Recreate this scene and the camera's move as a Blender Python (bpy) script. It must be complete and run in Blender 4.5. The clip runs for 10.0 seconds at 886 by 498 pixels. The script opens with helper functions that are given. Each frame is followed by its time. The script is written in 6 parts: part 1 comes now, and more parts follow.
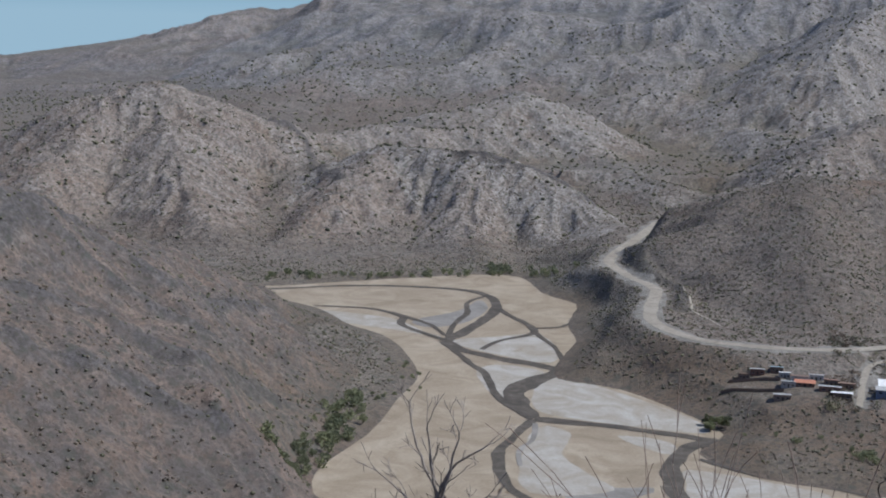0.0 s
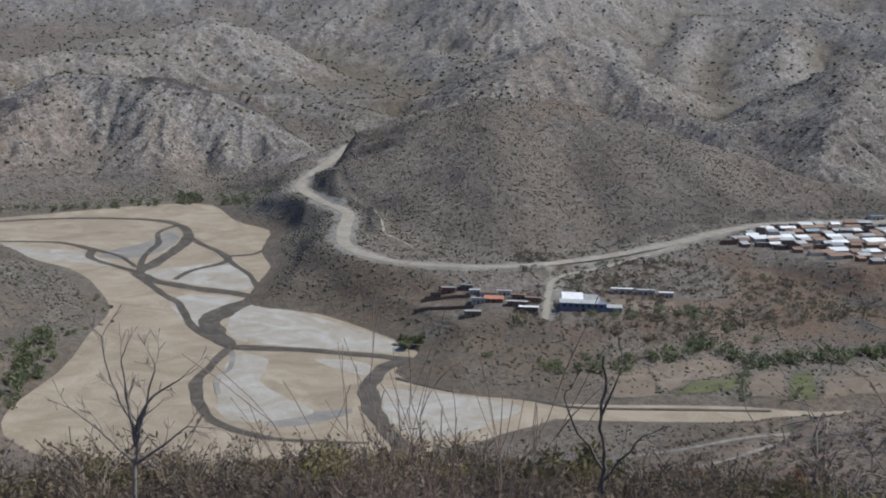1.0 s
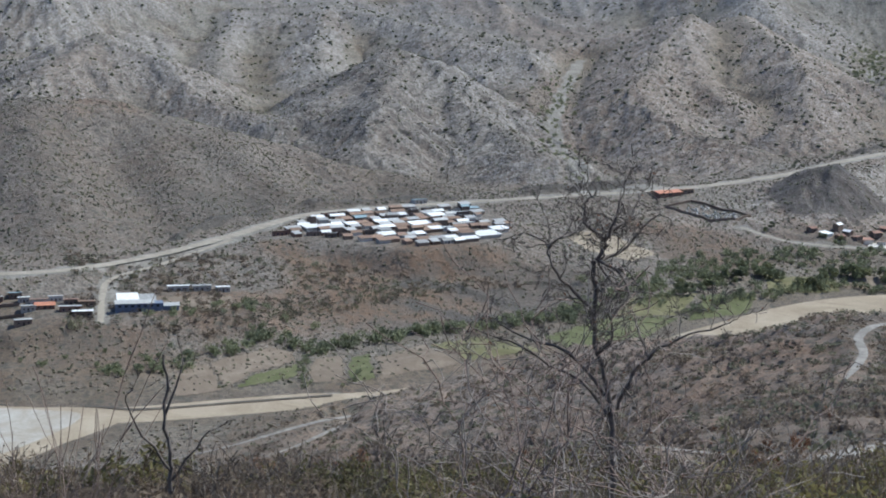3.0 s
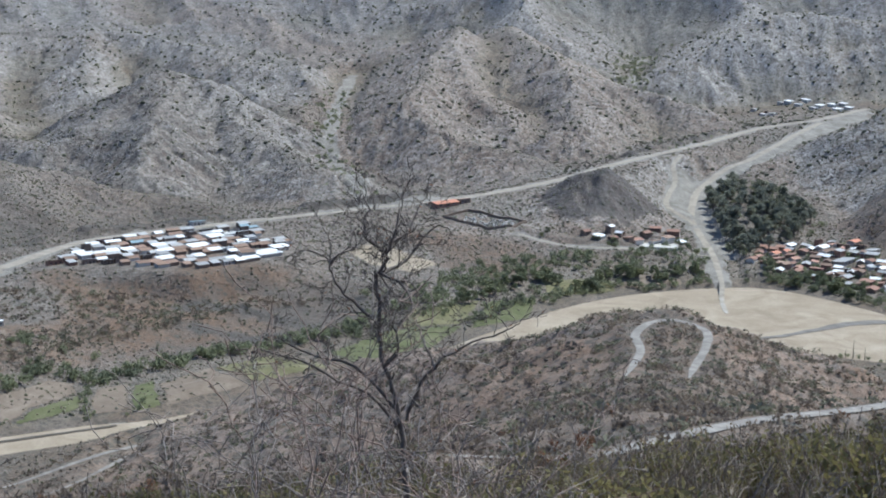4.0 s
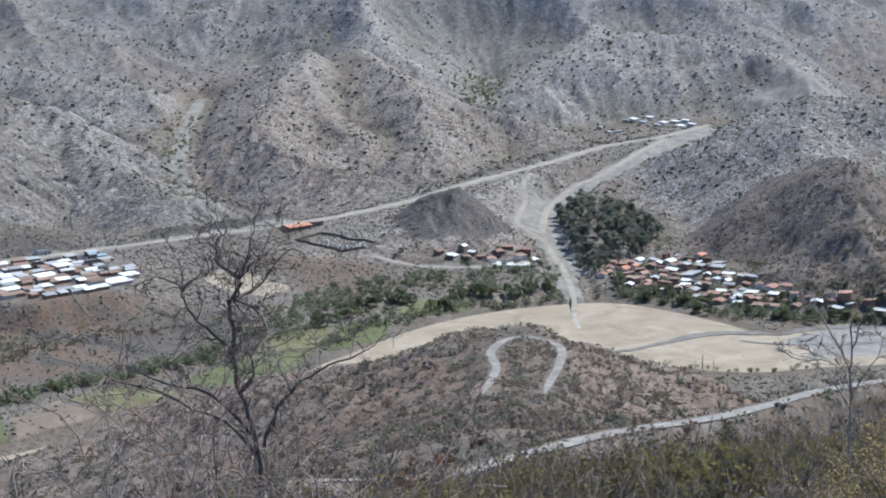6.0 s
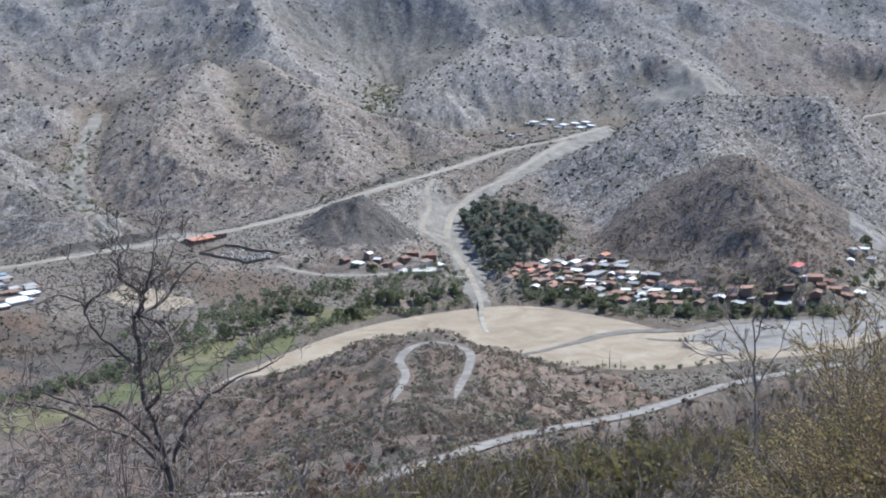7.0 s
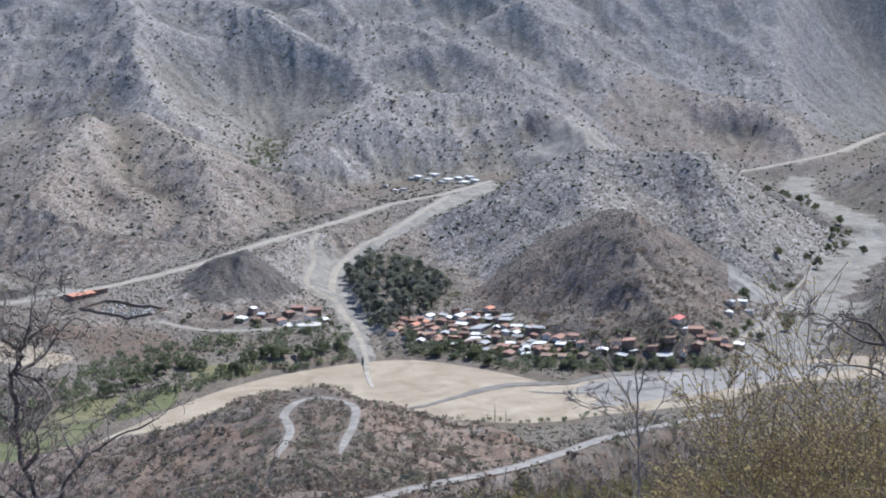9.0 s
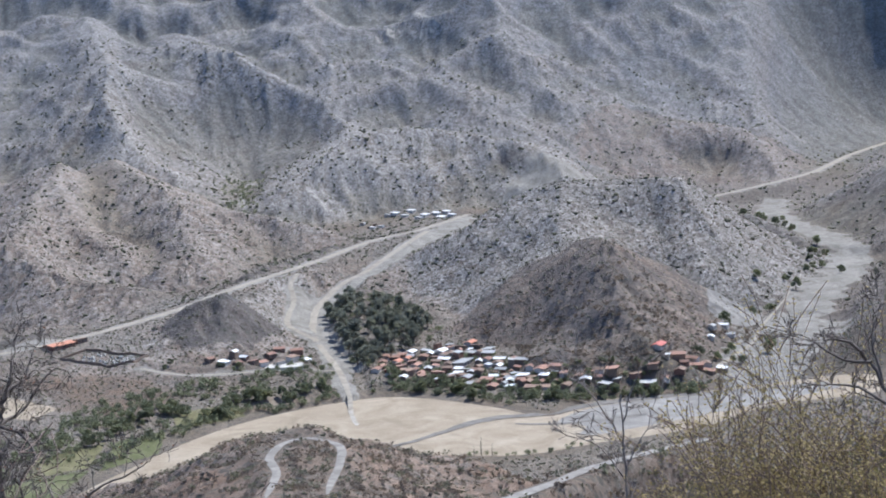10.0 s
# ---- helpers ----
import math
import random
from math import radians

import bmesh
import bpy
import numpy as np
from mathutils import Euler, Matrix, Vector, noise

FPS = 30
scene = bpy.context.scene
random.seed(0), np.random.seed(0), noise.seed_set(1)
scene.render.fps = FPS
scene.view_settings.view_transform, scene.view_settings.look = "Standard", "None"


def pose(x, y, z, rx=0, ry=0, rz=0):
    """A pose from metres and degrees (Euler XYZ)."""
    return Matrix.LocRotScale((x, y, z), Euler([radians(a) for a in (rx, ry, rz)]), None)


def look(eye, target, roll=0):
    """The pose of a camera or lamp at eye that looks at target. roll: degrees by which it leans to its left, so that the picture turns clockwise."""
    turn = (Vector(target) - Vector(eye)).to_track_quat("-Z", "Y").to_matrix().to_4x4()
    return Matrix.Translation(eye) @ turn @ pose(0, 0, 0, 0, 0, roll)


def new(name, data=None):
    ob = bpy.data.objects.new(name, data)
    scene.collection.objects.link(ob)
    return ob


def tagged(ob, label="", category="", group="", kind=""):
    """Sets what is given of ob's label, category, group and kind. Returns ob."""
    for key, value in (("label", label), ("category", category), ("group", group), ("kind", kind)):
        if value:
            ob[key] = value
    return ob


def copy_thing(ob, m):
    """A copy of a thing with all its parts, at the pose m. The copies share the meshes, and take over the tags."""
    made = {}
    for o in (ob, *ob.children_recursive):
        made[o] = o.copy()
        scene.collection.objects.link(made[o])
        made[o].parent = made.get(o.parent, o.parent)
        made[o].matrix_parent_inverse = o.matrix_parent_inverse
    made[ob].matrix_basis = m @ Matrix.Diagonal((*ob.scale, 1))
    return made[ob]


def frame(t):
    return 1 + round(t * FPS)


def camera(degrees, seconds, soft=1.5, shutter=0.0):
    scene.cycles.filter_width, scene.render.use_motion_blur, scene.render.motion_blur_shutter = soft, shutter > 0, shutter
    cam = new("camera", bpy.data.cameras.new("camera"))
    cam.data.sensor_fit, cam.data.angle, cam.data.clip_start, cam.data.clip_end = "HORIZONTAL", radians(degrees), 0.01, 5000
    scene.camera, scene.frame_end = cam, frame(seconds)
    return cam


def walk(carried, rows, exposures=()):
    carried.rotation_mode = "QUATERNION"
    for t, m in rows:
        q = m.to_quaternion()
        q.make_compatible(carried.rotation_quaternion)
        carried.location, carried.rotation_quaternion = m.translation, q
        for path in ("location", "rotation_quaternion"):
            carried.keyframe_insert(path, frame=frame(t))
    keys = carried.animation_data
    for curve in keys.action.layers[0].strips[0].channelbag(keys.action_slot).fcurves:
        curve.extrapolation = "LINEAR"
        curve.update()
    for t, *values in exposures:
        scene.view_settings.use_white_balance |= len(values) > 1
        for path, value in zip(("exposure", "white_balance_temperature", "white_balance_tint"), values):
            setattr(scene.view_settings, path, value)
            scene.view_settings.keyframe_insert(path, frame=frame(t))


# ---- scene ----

# ---- camera ----
EYE = (0.0, 0.0, 250.0)
cam = camera(33.84, 10.0, soft=2.0)
PATH = [
    (0.0, 17.492, -9.129, -1.535),
    (0.5, 10.279, -10.663, -2.602),
    (1.0, 5.301, -11.694, -1.872),
    (1.5, 0.232, -11.415, -1.150),
    (2.0, -3.425, -11.569, -1.517),
    (2.2, -5.678, -11.289, -1.849),
    (3.3, -14.811, -11.242, -1.524),
    (3.5, -16.627, -10.944, -1.190),
    (4.0, -21.440, -10.514, -0.693),
    (4.5, -24.542, -10.188, -0.218),
    (5.0, -25.391, -9.597, -0.882),
    (6.3, -28.114, -9.718, 0.356),
    (6.5, -28.366, -9.787, 1.201),
    (7.0, -31.324, -9.366, 0.936),
    (7.5, -33.243, -9.939, 0.295),
    (8.0, -33.424, -8.755, 0.474),
    (8.5, -35.280, -7.682, 0.134),
    (9.0, -35.835, -7.295, 0.503),
    (9.5, -37.378, -6.476, 1.521),
    (10.0, -36.920, -5.945, 2.646),
]
walk(cam, [(t, pose(*EYE, 90 + p, r, y)) for t, y, p, r in PATH],
     [(0.0, 0.50, 6000, 8), (1.0, 0.52, 6150, 6), (2.0, 0.62, 6050, 4), (3.5, 1.02, 5850, 2), (4.5, 1.14, 5780, 2), (6.5, 1.22, 5780, 5), (10.0, 1.28, 5850, 8)])

# ---- light ----
SUN_ELEVATION, SUN_AZIMUTH = 53.0, -76.0     # degrees; azimuth counted to the left of the y axis
world = bpy.data.worlds.new("sky")
world.use_nodes = True
scene.world = world
sky = world.node_tree.nodes.new("ShaderNodeTexSky")
sky.sky_type = "NISHITA"
sky.sun_disc = False
sky.sun_elevation = radians(SUN_ELEVATION)
sky.sun_rotation = radians(-SUN_AZIMUTH)
sky.altitude = 4500
sky.dust_density = 0.15
sky.air_density = 0.75
back = world.node_tree.nodes["Background"]
back.inputs["Strength"].default_value = 0.15
world.node_tree.links.new(sky.outputs["Color"], back.inputs["Color"])
sun = new("sun", bpy.data.lights.new("sun", "SUN"))
sun.data.energy = 3.25
sun.data.angle = radians(0.6)
sun.data.color = (1.0, 0.96, 0.9)
sun_from = Vector((-math.sin(radians(SUN_AZIMUTH)) * math.cos(radians(SUN_ELEVATION)),
                   math.cos(radians(SUN_AZIMUTH)) * math.cos(radians(SUN_ELEVATION)), math.sin(radians(SUN_ELEVATION))))
sun.matrix_world = look(sun_from * 100, (0, 0, 0))

# haze above the far ranges, a ring far outside the place
def horizon_haze():
    m = bpy.data.materials.new("horizon_haze")
    m.use_nodes = True
    nt = m.node_tree
    nt.nodes.remove(nt.nodes["Principled BSDF"])
    e = nt.nodes.new("ShaderNodeEmission")
    z = nt.nodes.new("ShaderNodeSeparateXYZ")
    nt.links.new(nt.nodes.new("ShaderNodeNewGeometry").outputs["Position"], z.inputs[0])
    r = nt.nodes.new("ShaderNodeMapRange")
    r.inputs["From Min"].default_value, r.inputs["From Max"].default_value = 230, 420
    nt.links.new(z.outputs["Z"], r.inputs["Value"])
    c = nt.nodes.new("ShaderNodeMix")
    c.data_type = "RGBA"
    c.inputs["A"].default_value, c.inputs["B"].default_value = (0.235, 0.335, 0.405, 1), (0.135, 0.245, 0.330, 1)
    nt.links.new(r.outputs["Result"], c.inputs["Factor"])
    nt.links.new(c.outputs["Result"], e.inputs["Color"])
    nt.links.new(e.outputs["Emission"], nt.nodes["Material Output"].inputs["Surface"])
    bm = bmesh.new()
    ring = [[bm.verts.new((4985 * math.cos(k * math.tau / 96), 4985 * math.sin(k * math.tau / 96) - 3, h)) for k in range(96)] for h in (-100, 620)]
    for k in range(96):
        bm.faces.new((ring[0][k], ring[1][k], ring[1][(k + 1) % 96], ring[0][(k + 1) % 96]))
    me = bpy.data.meshes.new("backdrop")
    bm.to_mesh(me)
    bm.free()
    me.materials.append(m)
    return tagged(new("backdrop", me), "hazy pale blue sky above the far ranges", "sky", kind="structure")


horizon_haze()

# ---- materials ----
def material(name, rough=0.9, metal=0.0):
    m = bpy.data.materials.new(name)
    m.use_nodes = True
    nt = m.node_tree
    b = nt.nodes["Principled BSDF"]
    b.inputs["Roughness"].default_value = rough
    b.inputs["Metallic"].default_value = metal
    b.inputs["Specular IOR Level"].default_value = 0.25
    return m, nt, b


def noise_tex(nt, scale, detail=4.0, rough=0.55, coord=None, distortion=0.0):
    n = nt.nodes.new("ShaderNodeTexNoise")
    n.inputs["Scale"].default_value = scale
    n.inputs["Detail"].default_value = detail
    n.inputs["Roughness"].default_value = rough
    n.inputs["Distortion"].default_value = distortion
    if coord is not None:
        nt.links.new(coord, n.inputs["Vector"])
    return n.outputs["Fac"]


def ramp(nt, fac, stops):
    r = nt.nodes.new("ShaderNodeValToRGB")
    while len(r.color_ramp.elements) < len(stops):
        r.color_ramp.elements.new(0.5)
    for e, (p, c) in zip(r.color_ramp.elements, stops):
        e.position = p
        e.color = (*c, 1) if len(c) == 3 else c
    nt.links.new(fac, r.inputs["Fac"])
    return r.outputs["Color"]


def grey(nt, fac, lo, hi):
    m = nt.nodes.new("ShaderNodeMapRange")
    m.inputs["From Min"].default_value = lo
    m.inputs["From Max"].default_value = hi
    nt.links.new(fac, m.inputs["Value"])
    return m.outputs["Result"]


def mix(nt, fac, a, b, kind="MIX"):
    m = nt.nodes.new("ShaderNodeMix")
    m.data_type = "RGBA"
    m.blend_type = kind
    for sock, v in ((m.inputs["Factor"], fac), (m.inputs["A"], a), (m.inputs["B"], b)):
        if isinstance(v, (int, float)):
            sock.default_value = v
        elif isinstance(v, tuple):
            sock.default_value = (*v, 1)
        else:
            nt.links.new(v, sock)
    return m.outputs["Result"]


def times(nt, a, b):
    m = nt.nodes.new("ShaderNodeMath")
    m.operation = "MULTIPLY"
    for sock, v in ((m.inputs[0], a), (m.inputs[1], b)):
        if isinstance(v, (int, float)):
            sock.default_value = v
        else:
            nt.links.new(v, sock)
    return m.outputs[0]


def bump(nt, b, fac, strength, distance):
    n = nt.nodes.new("ShaderNodeBump")
    n.inputs["Strength"].default_value = strength
    n.inputs["Distance"].default_value = distance
    nt.links.new(fac, n.inputs["Height"])
    nt.links.new(n.outputs["Normal"], b.inputs["Normal"])


def place_of(nt):
    return nt.nodes.new("ShaderNodeNewGeometry").outputs["Position"]


def spots(nt, co, scale, lo, hi):
    """Round spots on a jittered grid."""
    v = nt.nodes.new("ShaderNodeTexVoronoi")
    v.inputs["Scale"].default_value = scale
    nt.links.new(co, v.inputs["Vector"])
    return grey(nt, v.outputs["Distance"], lo, hi)


def ground_material():
    m, nt, b = material("dry_hillside", 0.97)
    b.inputs["Specular IOR Level"].default_value = 0.05
    co = place_of(nt)

    def attr(name):
        a = nt.nodes.new("ShaderNodeAttribute")
        a.attribute_name = name
        return a.outputs["Fac"]
    n_big = noise_tex(nt, 0.009, 5, 0.6, co)
    n_mid = noise_tex(nt, 0.045, 7, 0.7, co, 0.7)
    n_small = noise_tex(nt, 0.30, 5, 0.72, co, 0.4)
    n_rock = noise_tex(nt, 0.11, 7, 0.78, co, 0.9)
    n_fine = noise_tex(nt, 1.6, 4, 0.75, co)
    # earth, browner in broad patches
    col = ramp(nt, n_mid, [(0.30, (0.128, 0.108, 0.094)), (0.48, (0.182, 0.157, 0.138)), (0.66, (0.245, 0.218, 0.195))])
    col = mix(nt, times(nt, grey(nt, n_big, 0.44, 0.60), 0.75), col, mix(nt, n_rock, (0.108, 0.080, 0.063), (0.215, 0.165, 0.13)))
    # bare pale rock with crisp edges
    pale = mix(nt, grey(nt, n_small, 0.38, 0.58), (0.19, 0.172, 0.155), (0.355, 0.328, 0.30))
    col = mix(nt, times(nt, attr("pale"), grey(nt, n_rock, 0.42, 0.54)), col, pale)
    # paler on the ribs between the gullies
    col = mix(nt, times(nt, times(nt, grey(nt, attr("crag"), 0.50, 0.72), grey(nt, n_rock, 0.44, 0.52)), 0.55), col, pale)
    # bluish tint of the far hills: distance haze put into the base colour
    haze_tint = mix(nt, grey(nt, n_rock, 0.42, 0.58), (0.118, 0.123, 0.140), (0.222, 0.228, 0.252))
    col = mix(nt, times(nt, attr("haze_tint"), 0.6), col, haze_tint)
    growth = times(nt, grey(nt, noise_tex(nt, 0.014, 7, 0.74, co, 0.9), 0.50, 0.56), attr("haze_tint"))
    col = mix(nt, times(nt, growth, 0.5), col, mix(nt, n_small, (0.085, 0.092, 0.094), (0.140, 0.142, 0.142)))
    rust = mix(nt, n_small, (0.132, 0.078, 0.052), (0.280, 0.180, 0.120))
    col = mix(nt, times(nt, attr("rust"), grey(nt, n_mid, 0.30, 0.54)), col, rust)
    # dark tint: partly soil, partly shade of backlit slopes put into the colour
    dark_tone = mix(nt, n_small, (0.066, 0.058, 0.056), (0.148, 0.130, 0.120))
    col = mix(nt, times(nt, attr("dark"), grey(nt, n_mid, 0.64, 0.40)), col, dark_tone)
    col = mix(nt, times(nt, grey(nt, attr("dark"), 0.72, 1.0), 0.8), col, mix(nt, grey(nt, n_small, 0.38, 0.62), (0.052, 0.048, 0.048), (0.125, 0.115, 0.112)))
    # darker where crag is low, in gullies and on level ground
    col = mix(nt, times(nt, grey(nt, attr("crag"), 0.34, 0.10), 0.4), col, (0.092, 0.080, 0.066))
    col = mix(nt, 0.4, col, ramp(nt, n_rock, [(0.38, (0.62, 0.61, 0.60)), (0.52, (1.0, 1.0, 1.0)), (0.64, (1.4, 1.4, 1.4))]), "MULTIPLY")
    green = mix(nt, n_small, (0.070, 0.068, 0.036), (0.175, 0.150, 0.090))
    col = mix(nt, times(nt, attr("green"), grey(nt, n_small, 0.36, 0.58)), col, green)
    # scrub of several sizes, and pale stones
    some = grey(nt, n_small, 0.36, 0.46)
    patchy = grey(nt, noise_tex(nt, 0.02, 4, 0.6, co), 0.40, 0.56)
    col = mix(nt, times(nt, times(nt, spots(nt, co, 0.085, 0.30, 0.17), patchy), 0.7), col, (0.082, 0.083, 0.070))
    col = mix(nt, times(nt, times(nt, spots(nt, co, 0.15, 0.34, 0.22), grey(nt, n_rock, 0.40, 0.47)), 0.7), col, (0.082, 0.079, 0.068))
    col = mix(nt, times(nt, times(nt, spots(nt, co, 0.27, 0.38, 0.26), some), 0.75), col, (0.078, 0.071, 0.061))
    col = mix(nt, times(nt, times(nt, spots(nt, co, 0.50, 0.34, 0.22), some), 0.65), col, (0.075, 0.066, 0.056))
    col = mix(nt, times(nt, times(nt, spots(nt, co, 0.36, 0.34, 0.18), times(nt, grey(nt, n_small, 0.52, 0.44), attr("pale"))), 0.6), col, (0.43, 0.405, 0.375))
    # washed gravel of the dry washes, road shoulders and foot paths
    stones = mix(nt, grey(nt, n_mid, 0.36, 0.62), (0.172, 0.156, 0.136), (0.268, 0.248, 0.220))
    stones = mix(nt, 0.6, stones, ramp(nt, n_small, [(0.34, (0.62, 0.61, 0.60)), (0.62, (1.15, 1.15, 1.15))]), "MULTIPLY")
    col = mix(nt, grey(nt, attr("silt"), 0.25, 0.7), col, stones)
    col = mix(nt, 0.3, col, ramp(nt, n_fine, [(0.3, (0.6, 0.6, 0.6)), (0.7, (1.4, 1.4, 1.4))]), "MULTIPLY")
    nt.links.new(col, b.inputs["Base Color"])
    bump(nt, b, mix(nt, 0.75, n_small, n_rock), 0.65, 3.0)
    return m


def sand_material(name, lo, mid, hi, scale=0.03, streak=1.0):
    m, nt, b = material(name, 0.95)
    b.inputs["Specular IOR Level"].default_value = 0.1
    co = place_of(nt)
    n = noise_tex(nt, scale, 6, 0.6, co, 1.2)
    f = noise_tex(nt, 0.5, 5, 0.7, co)
    col = ramp(nt, n, [(0.3, lo), (0.5, mid), (0.68, hi)])
    col = mix(nt, 0.55 * streak, col, ramp(nt, f, [(0.3, (0.75, 0.74, 0.73)), (0.7, (1.15, 1.15, 1.15))]), "MULTIPLY")
    nt.links.new(col, b.inputs["Base Color"])
    bump(nt, b, f, 0.5, 0.3)
    return m


def plain_material(name, c1, c2, scale=1.0, rough=0.8, metal=0.0, relief=0.3, vary=0.0):
    m, nt, b = material(name, rough, metal)
    tc = nt.nodes.new("ShaderNodeTexCoord").outputs["Object"]
    n = noise_tex(nt, scale, 5, 0.65, tc)
    col = ramp(nt, n, [(0.32, c1), (0.68, c2)])
    if vary:
        oi = nt.nodes.new("ShaderNodeObjectInfo").outputs["Random"]
        g = ramp(nt, oi, [(0.0, (1 - vary,) * 3), (1.0, (1 + vary,) * 3)])
        col = mix(nt, 1.0, col, g, "MULTIPLY")
    nt.links.new(col, b.inputs["Base Color"])
    if relief:
        bump(nt, b, n, relief, 0.05)
    return m


def leaf_material(name, c1, c2, scale=0.6):
    m, nt, b = material(name, 0.75)
    geo = nt.nodes.new("ShaderNodeNewGeometry")
    col = ramp(nt, geo.outputs["Random Per Island"], [(0.0, c1), (1.0, c2)])
    n = noise_tex(nt, 0.05, 3, 0.5, geo.outputs["Position"])
    col = mix(nt, 0.8, col, ramp(nt, n, [(0.35, (0.7, 0.7, 0.7)), (0.65, (1.3, 1.25, 1.1))]), "MULTIPLY")
    nt.links.new(col, b.inputs["Base Color"])
    t = nt.nodes.new("ShaderNodeBsdfTranslucent")
    nt.links.new(col, t.inputs["Color"])
    both = nt.nodes.new("ShaderNodeMixShader")
    both.inputs["Fac"].default_value = 0.42
    nt.links.new(b.outputs["BSDF"], both.inputs[1])
    nt.links.new(t.outputs["BSDF"], both.inputs[2])
    nt.links.new(both.outputs["Shader"], nt.nodes["Material Output"].inputs["Surface"])
    return m


GROUND = ground_material()
SAND = sand_material("river_sand", (0.225, 0.180, 0.130), (0.285, 0.233, 0.172), (0.35, 0.294, 0.225))
GRAVEL = sand_material("pale_gravel", (0.275, 0.236, 0.188), (0.325, 0.296, 0.256), (0.385, 0.362, 0.328), 0.045)
SILT = sand_material("grey_silt", (0.16, 0.147, 0.133), (0.222, 0.205, 0.186), (0.285, 0.265, 0.242), 0.04)
MUD = sand_material("wet_mud", (0.062, 0.054, 0.046), (0.088, 0.076, 0.064), (0.13, 0.113, 0.095), 0.08)
DAMP = sand_material("damp_silt", (0.125, 0.112, 0.1), (0.165, 0.15, 0.134), (0.215, 0.197, 0.177), 0.06)
DUST = sand_material("dirt_road", (0.22, 0.19, 0.155), (0.285, 0.25, 0.205), (0.34, 0.305, 0.255), 0.08)
ASPHALT = sand_material("worn_asphalt", (0.155, 0.138, 0.122), (0.215, 0.196, 0.176), (0.29, 0.268, 0.24), 0.12)
FIELD_BARE = sand_material("ploughed_soil", (0.142, 0.110, 0.083), (0.182, 0.145, 0.112), (0.225, 0.182, 0.143), 0.05)
FIELD_GREEN = sand_material("crop_green", (0.078, 0.084, 0.040), (0.108, 0.112, 0.056), (0.145, 0.140, 0.080), 0.05)
FIELD_OLIVE = sand_material("dry_pasture", (0.10, 0.095, 0.048), (0.14, 0.13, 0.07), (0.19, 0.17, 0.10), 0.05)
WALLS = [plain_material("adobe_wall", (0.15, 0.108, 0.084), (0.235, 0.175, 0.135), 1.3, 0.95, vary=0.25),
         plain_material("plaster_wall", (0.42, 0.38, 0.33), (0.55, 0.51, 0.46), 0.9, 0.9, vary=0.2),
         plain_material("brick_wall", (0.17, 0.098, 0.075), (0.25, 0.15, 0.115), 1.6, 0.95, vary=0.2)]
BLUE_WALL = plain_material("blue_painted_wall", (0.12, 0.15, 0.21), (0.17, 0.20, 0.27), 0.9, 0.8)
ROOFS = {"white": plain_material("bright_sheet_metal", (0.56, 0.55, 0.53), (0.80, 0.79, 0.77), 0.5, 0.5, 0.0, vary=0.12),
         "grey": plain_material("weathered_sheet_metal", (0.24, 0.235, 0.225), (0.40, 0.39, 0.375), 0.5, 0.65, 0.0, vary=0.25),
         "rust": plain_material("rusty_sheet_metal", (0.14, 0.085, 0.06), (0.26, 0.18, 0.13), 0.7, 0.8, vary=0.3),
         "tile": plain_material("clay_tiles", (0.20, 0.118, 0.09), (0.32, 0.185, 0.135), 1.2, 0.9, vary=0.25),
         "orange": plain_material("orange_roof", (0.38, 0.155, 0.095), (0.48, 0.225, 0.145), 0.8, 0.8),
         "red": plain_material("red_roof", (0.34, 0.085, 0.065), (0.43, 0.12, 0.09), 0.8, 0.7),
         "teal": plain_material("blue_green_sheet", (0.17, 0.24, 0.27), (0.25, 0.32, 0.34), 0.8, 0.6)}
DARK_DOOR = plain_material("dark_door", (0.045, 0.035, 0.03), (0.07, 0.055, 0.045), 1.5, 0.7)
PANE = plain_material("window_pane", (0.03, 0.035, 0.04), (0.045, 0.05, 0.055), 1.0, 0.15)
CONCRETE = plain_material("concrete", (0.40, 0.38, 0.34), (0.52, 0.49, 0.44), 0.6, 0.9)
BARK = plain_material("dark_bark", (0.095, 0.078, 0.068), (0.18, 0.150, 0.128), 6.0, 0.95)
GREY_BARK = plain_material("grey_bark", (0.19, 0.158, 0.135), (0.33, 0.28, 0.24), 9.0, 0.95)
RED_BARK = plain_material("reddish_twigs", (0.17, 0.12, 0.097), (0.29, 0.210, 0.17), 9.0, 0.95)
STRAW = leaf_material("dry_brown_leaves", (0.115, 0.086, 0.065), (0.24, 0.185, 0.138))
LEAF = leaf_material("green_leaves", (0.125, 0.142, 0.082), (0.225, 0.235, 0.145))
LEAF_DARK = leaf_material("dark_leaves", (0.135, 0.145, 0.115), (0.245, 0.250, 0.200))
LEAF_OLIVE = leaf_material("olive_leaves", (0.105, 0.094, 0.042), (0.20, 0.17, 0.078))
LEAF_RUST = leaf_material("rusty_leaves", (0.12, 0.055, 0.030), (0.22, 0.105, 0.055))
SCRUB = leaf_material("dry_scrub", (0.125, 0.108, 0.092), (0.22, 0.19, 0.162))
SCRUB_GREEN = leaf_material("green_scrub", (0.112, 0.114, 0.080), (0.195, 0.188, 0.135))
TWIG = leaf_material("grey_twigs", (0.13, 0.10, 0.085), (0.36, 0.31, 0.27))
RED_TWIG = leaf_material("brown_twigs", (0.125, 0.085, 0.067), (0.28, 0.200, 0.155))
SCRUB_DRY = leaf_material("dry_brown_scrub", (0.110, 0.086, 0.070), (0.23, 0.185, 0.150))
LEAF_BUD = leaf_material("pale_buds", (0.30, 0.25, 0.20), (0.50, 0.45, 0.38))
LEAF_THICKET = leaf_material("thicket_leaves", (0.26, 0.200, 0.078), (0.52, 0.41, 0.18))

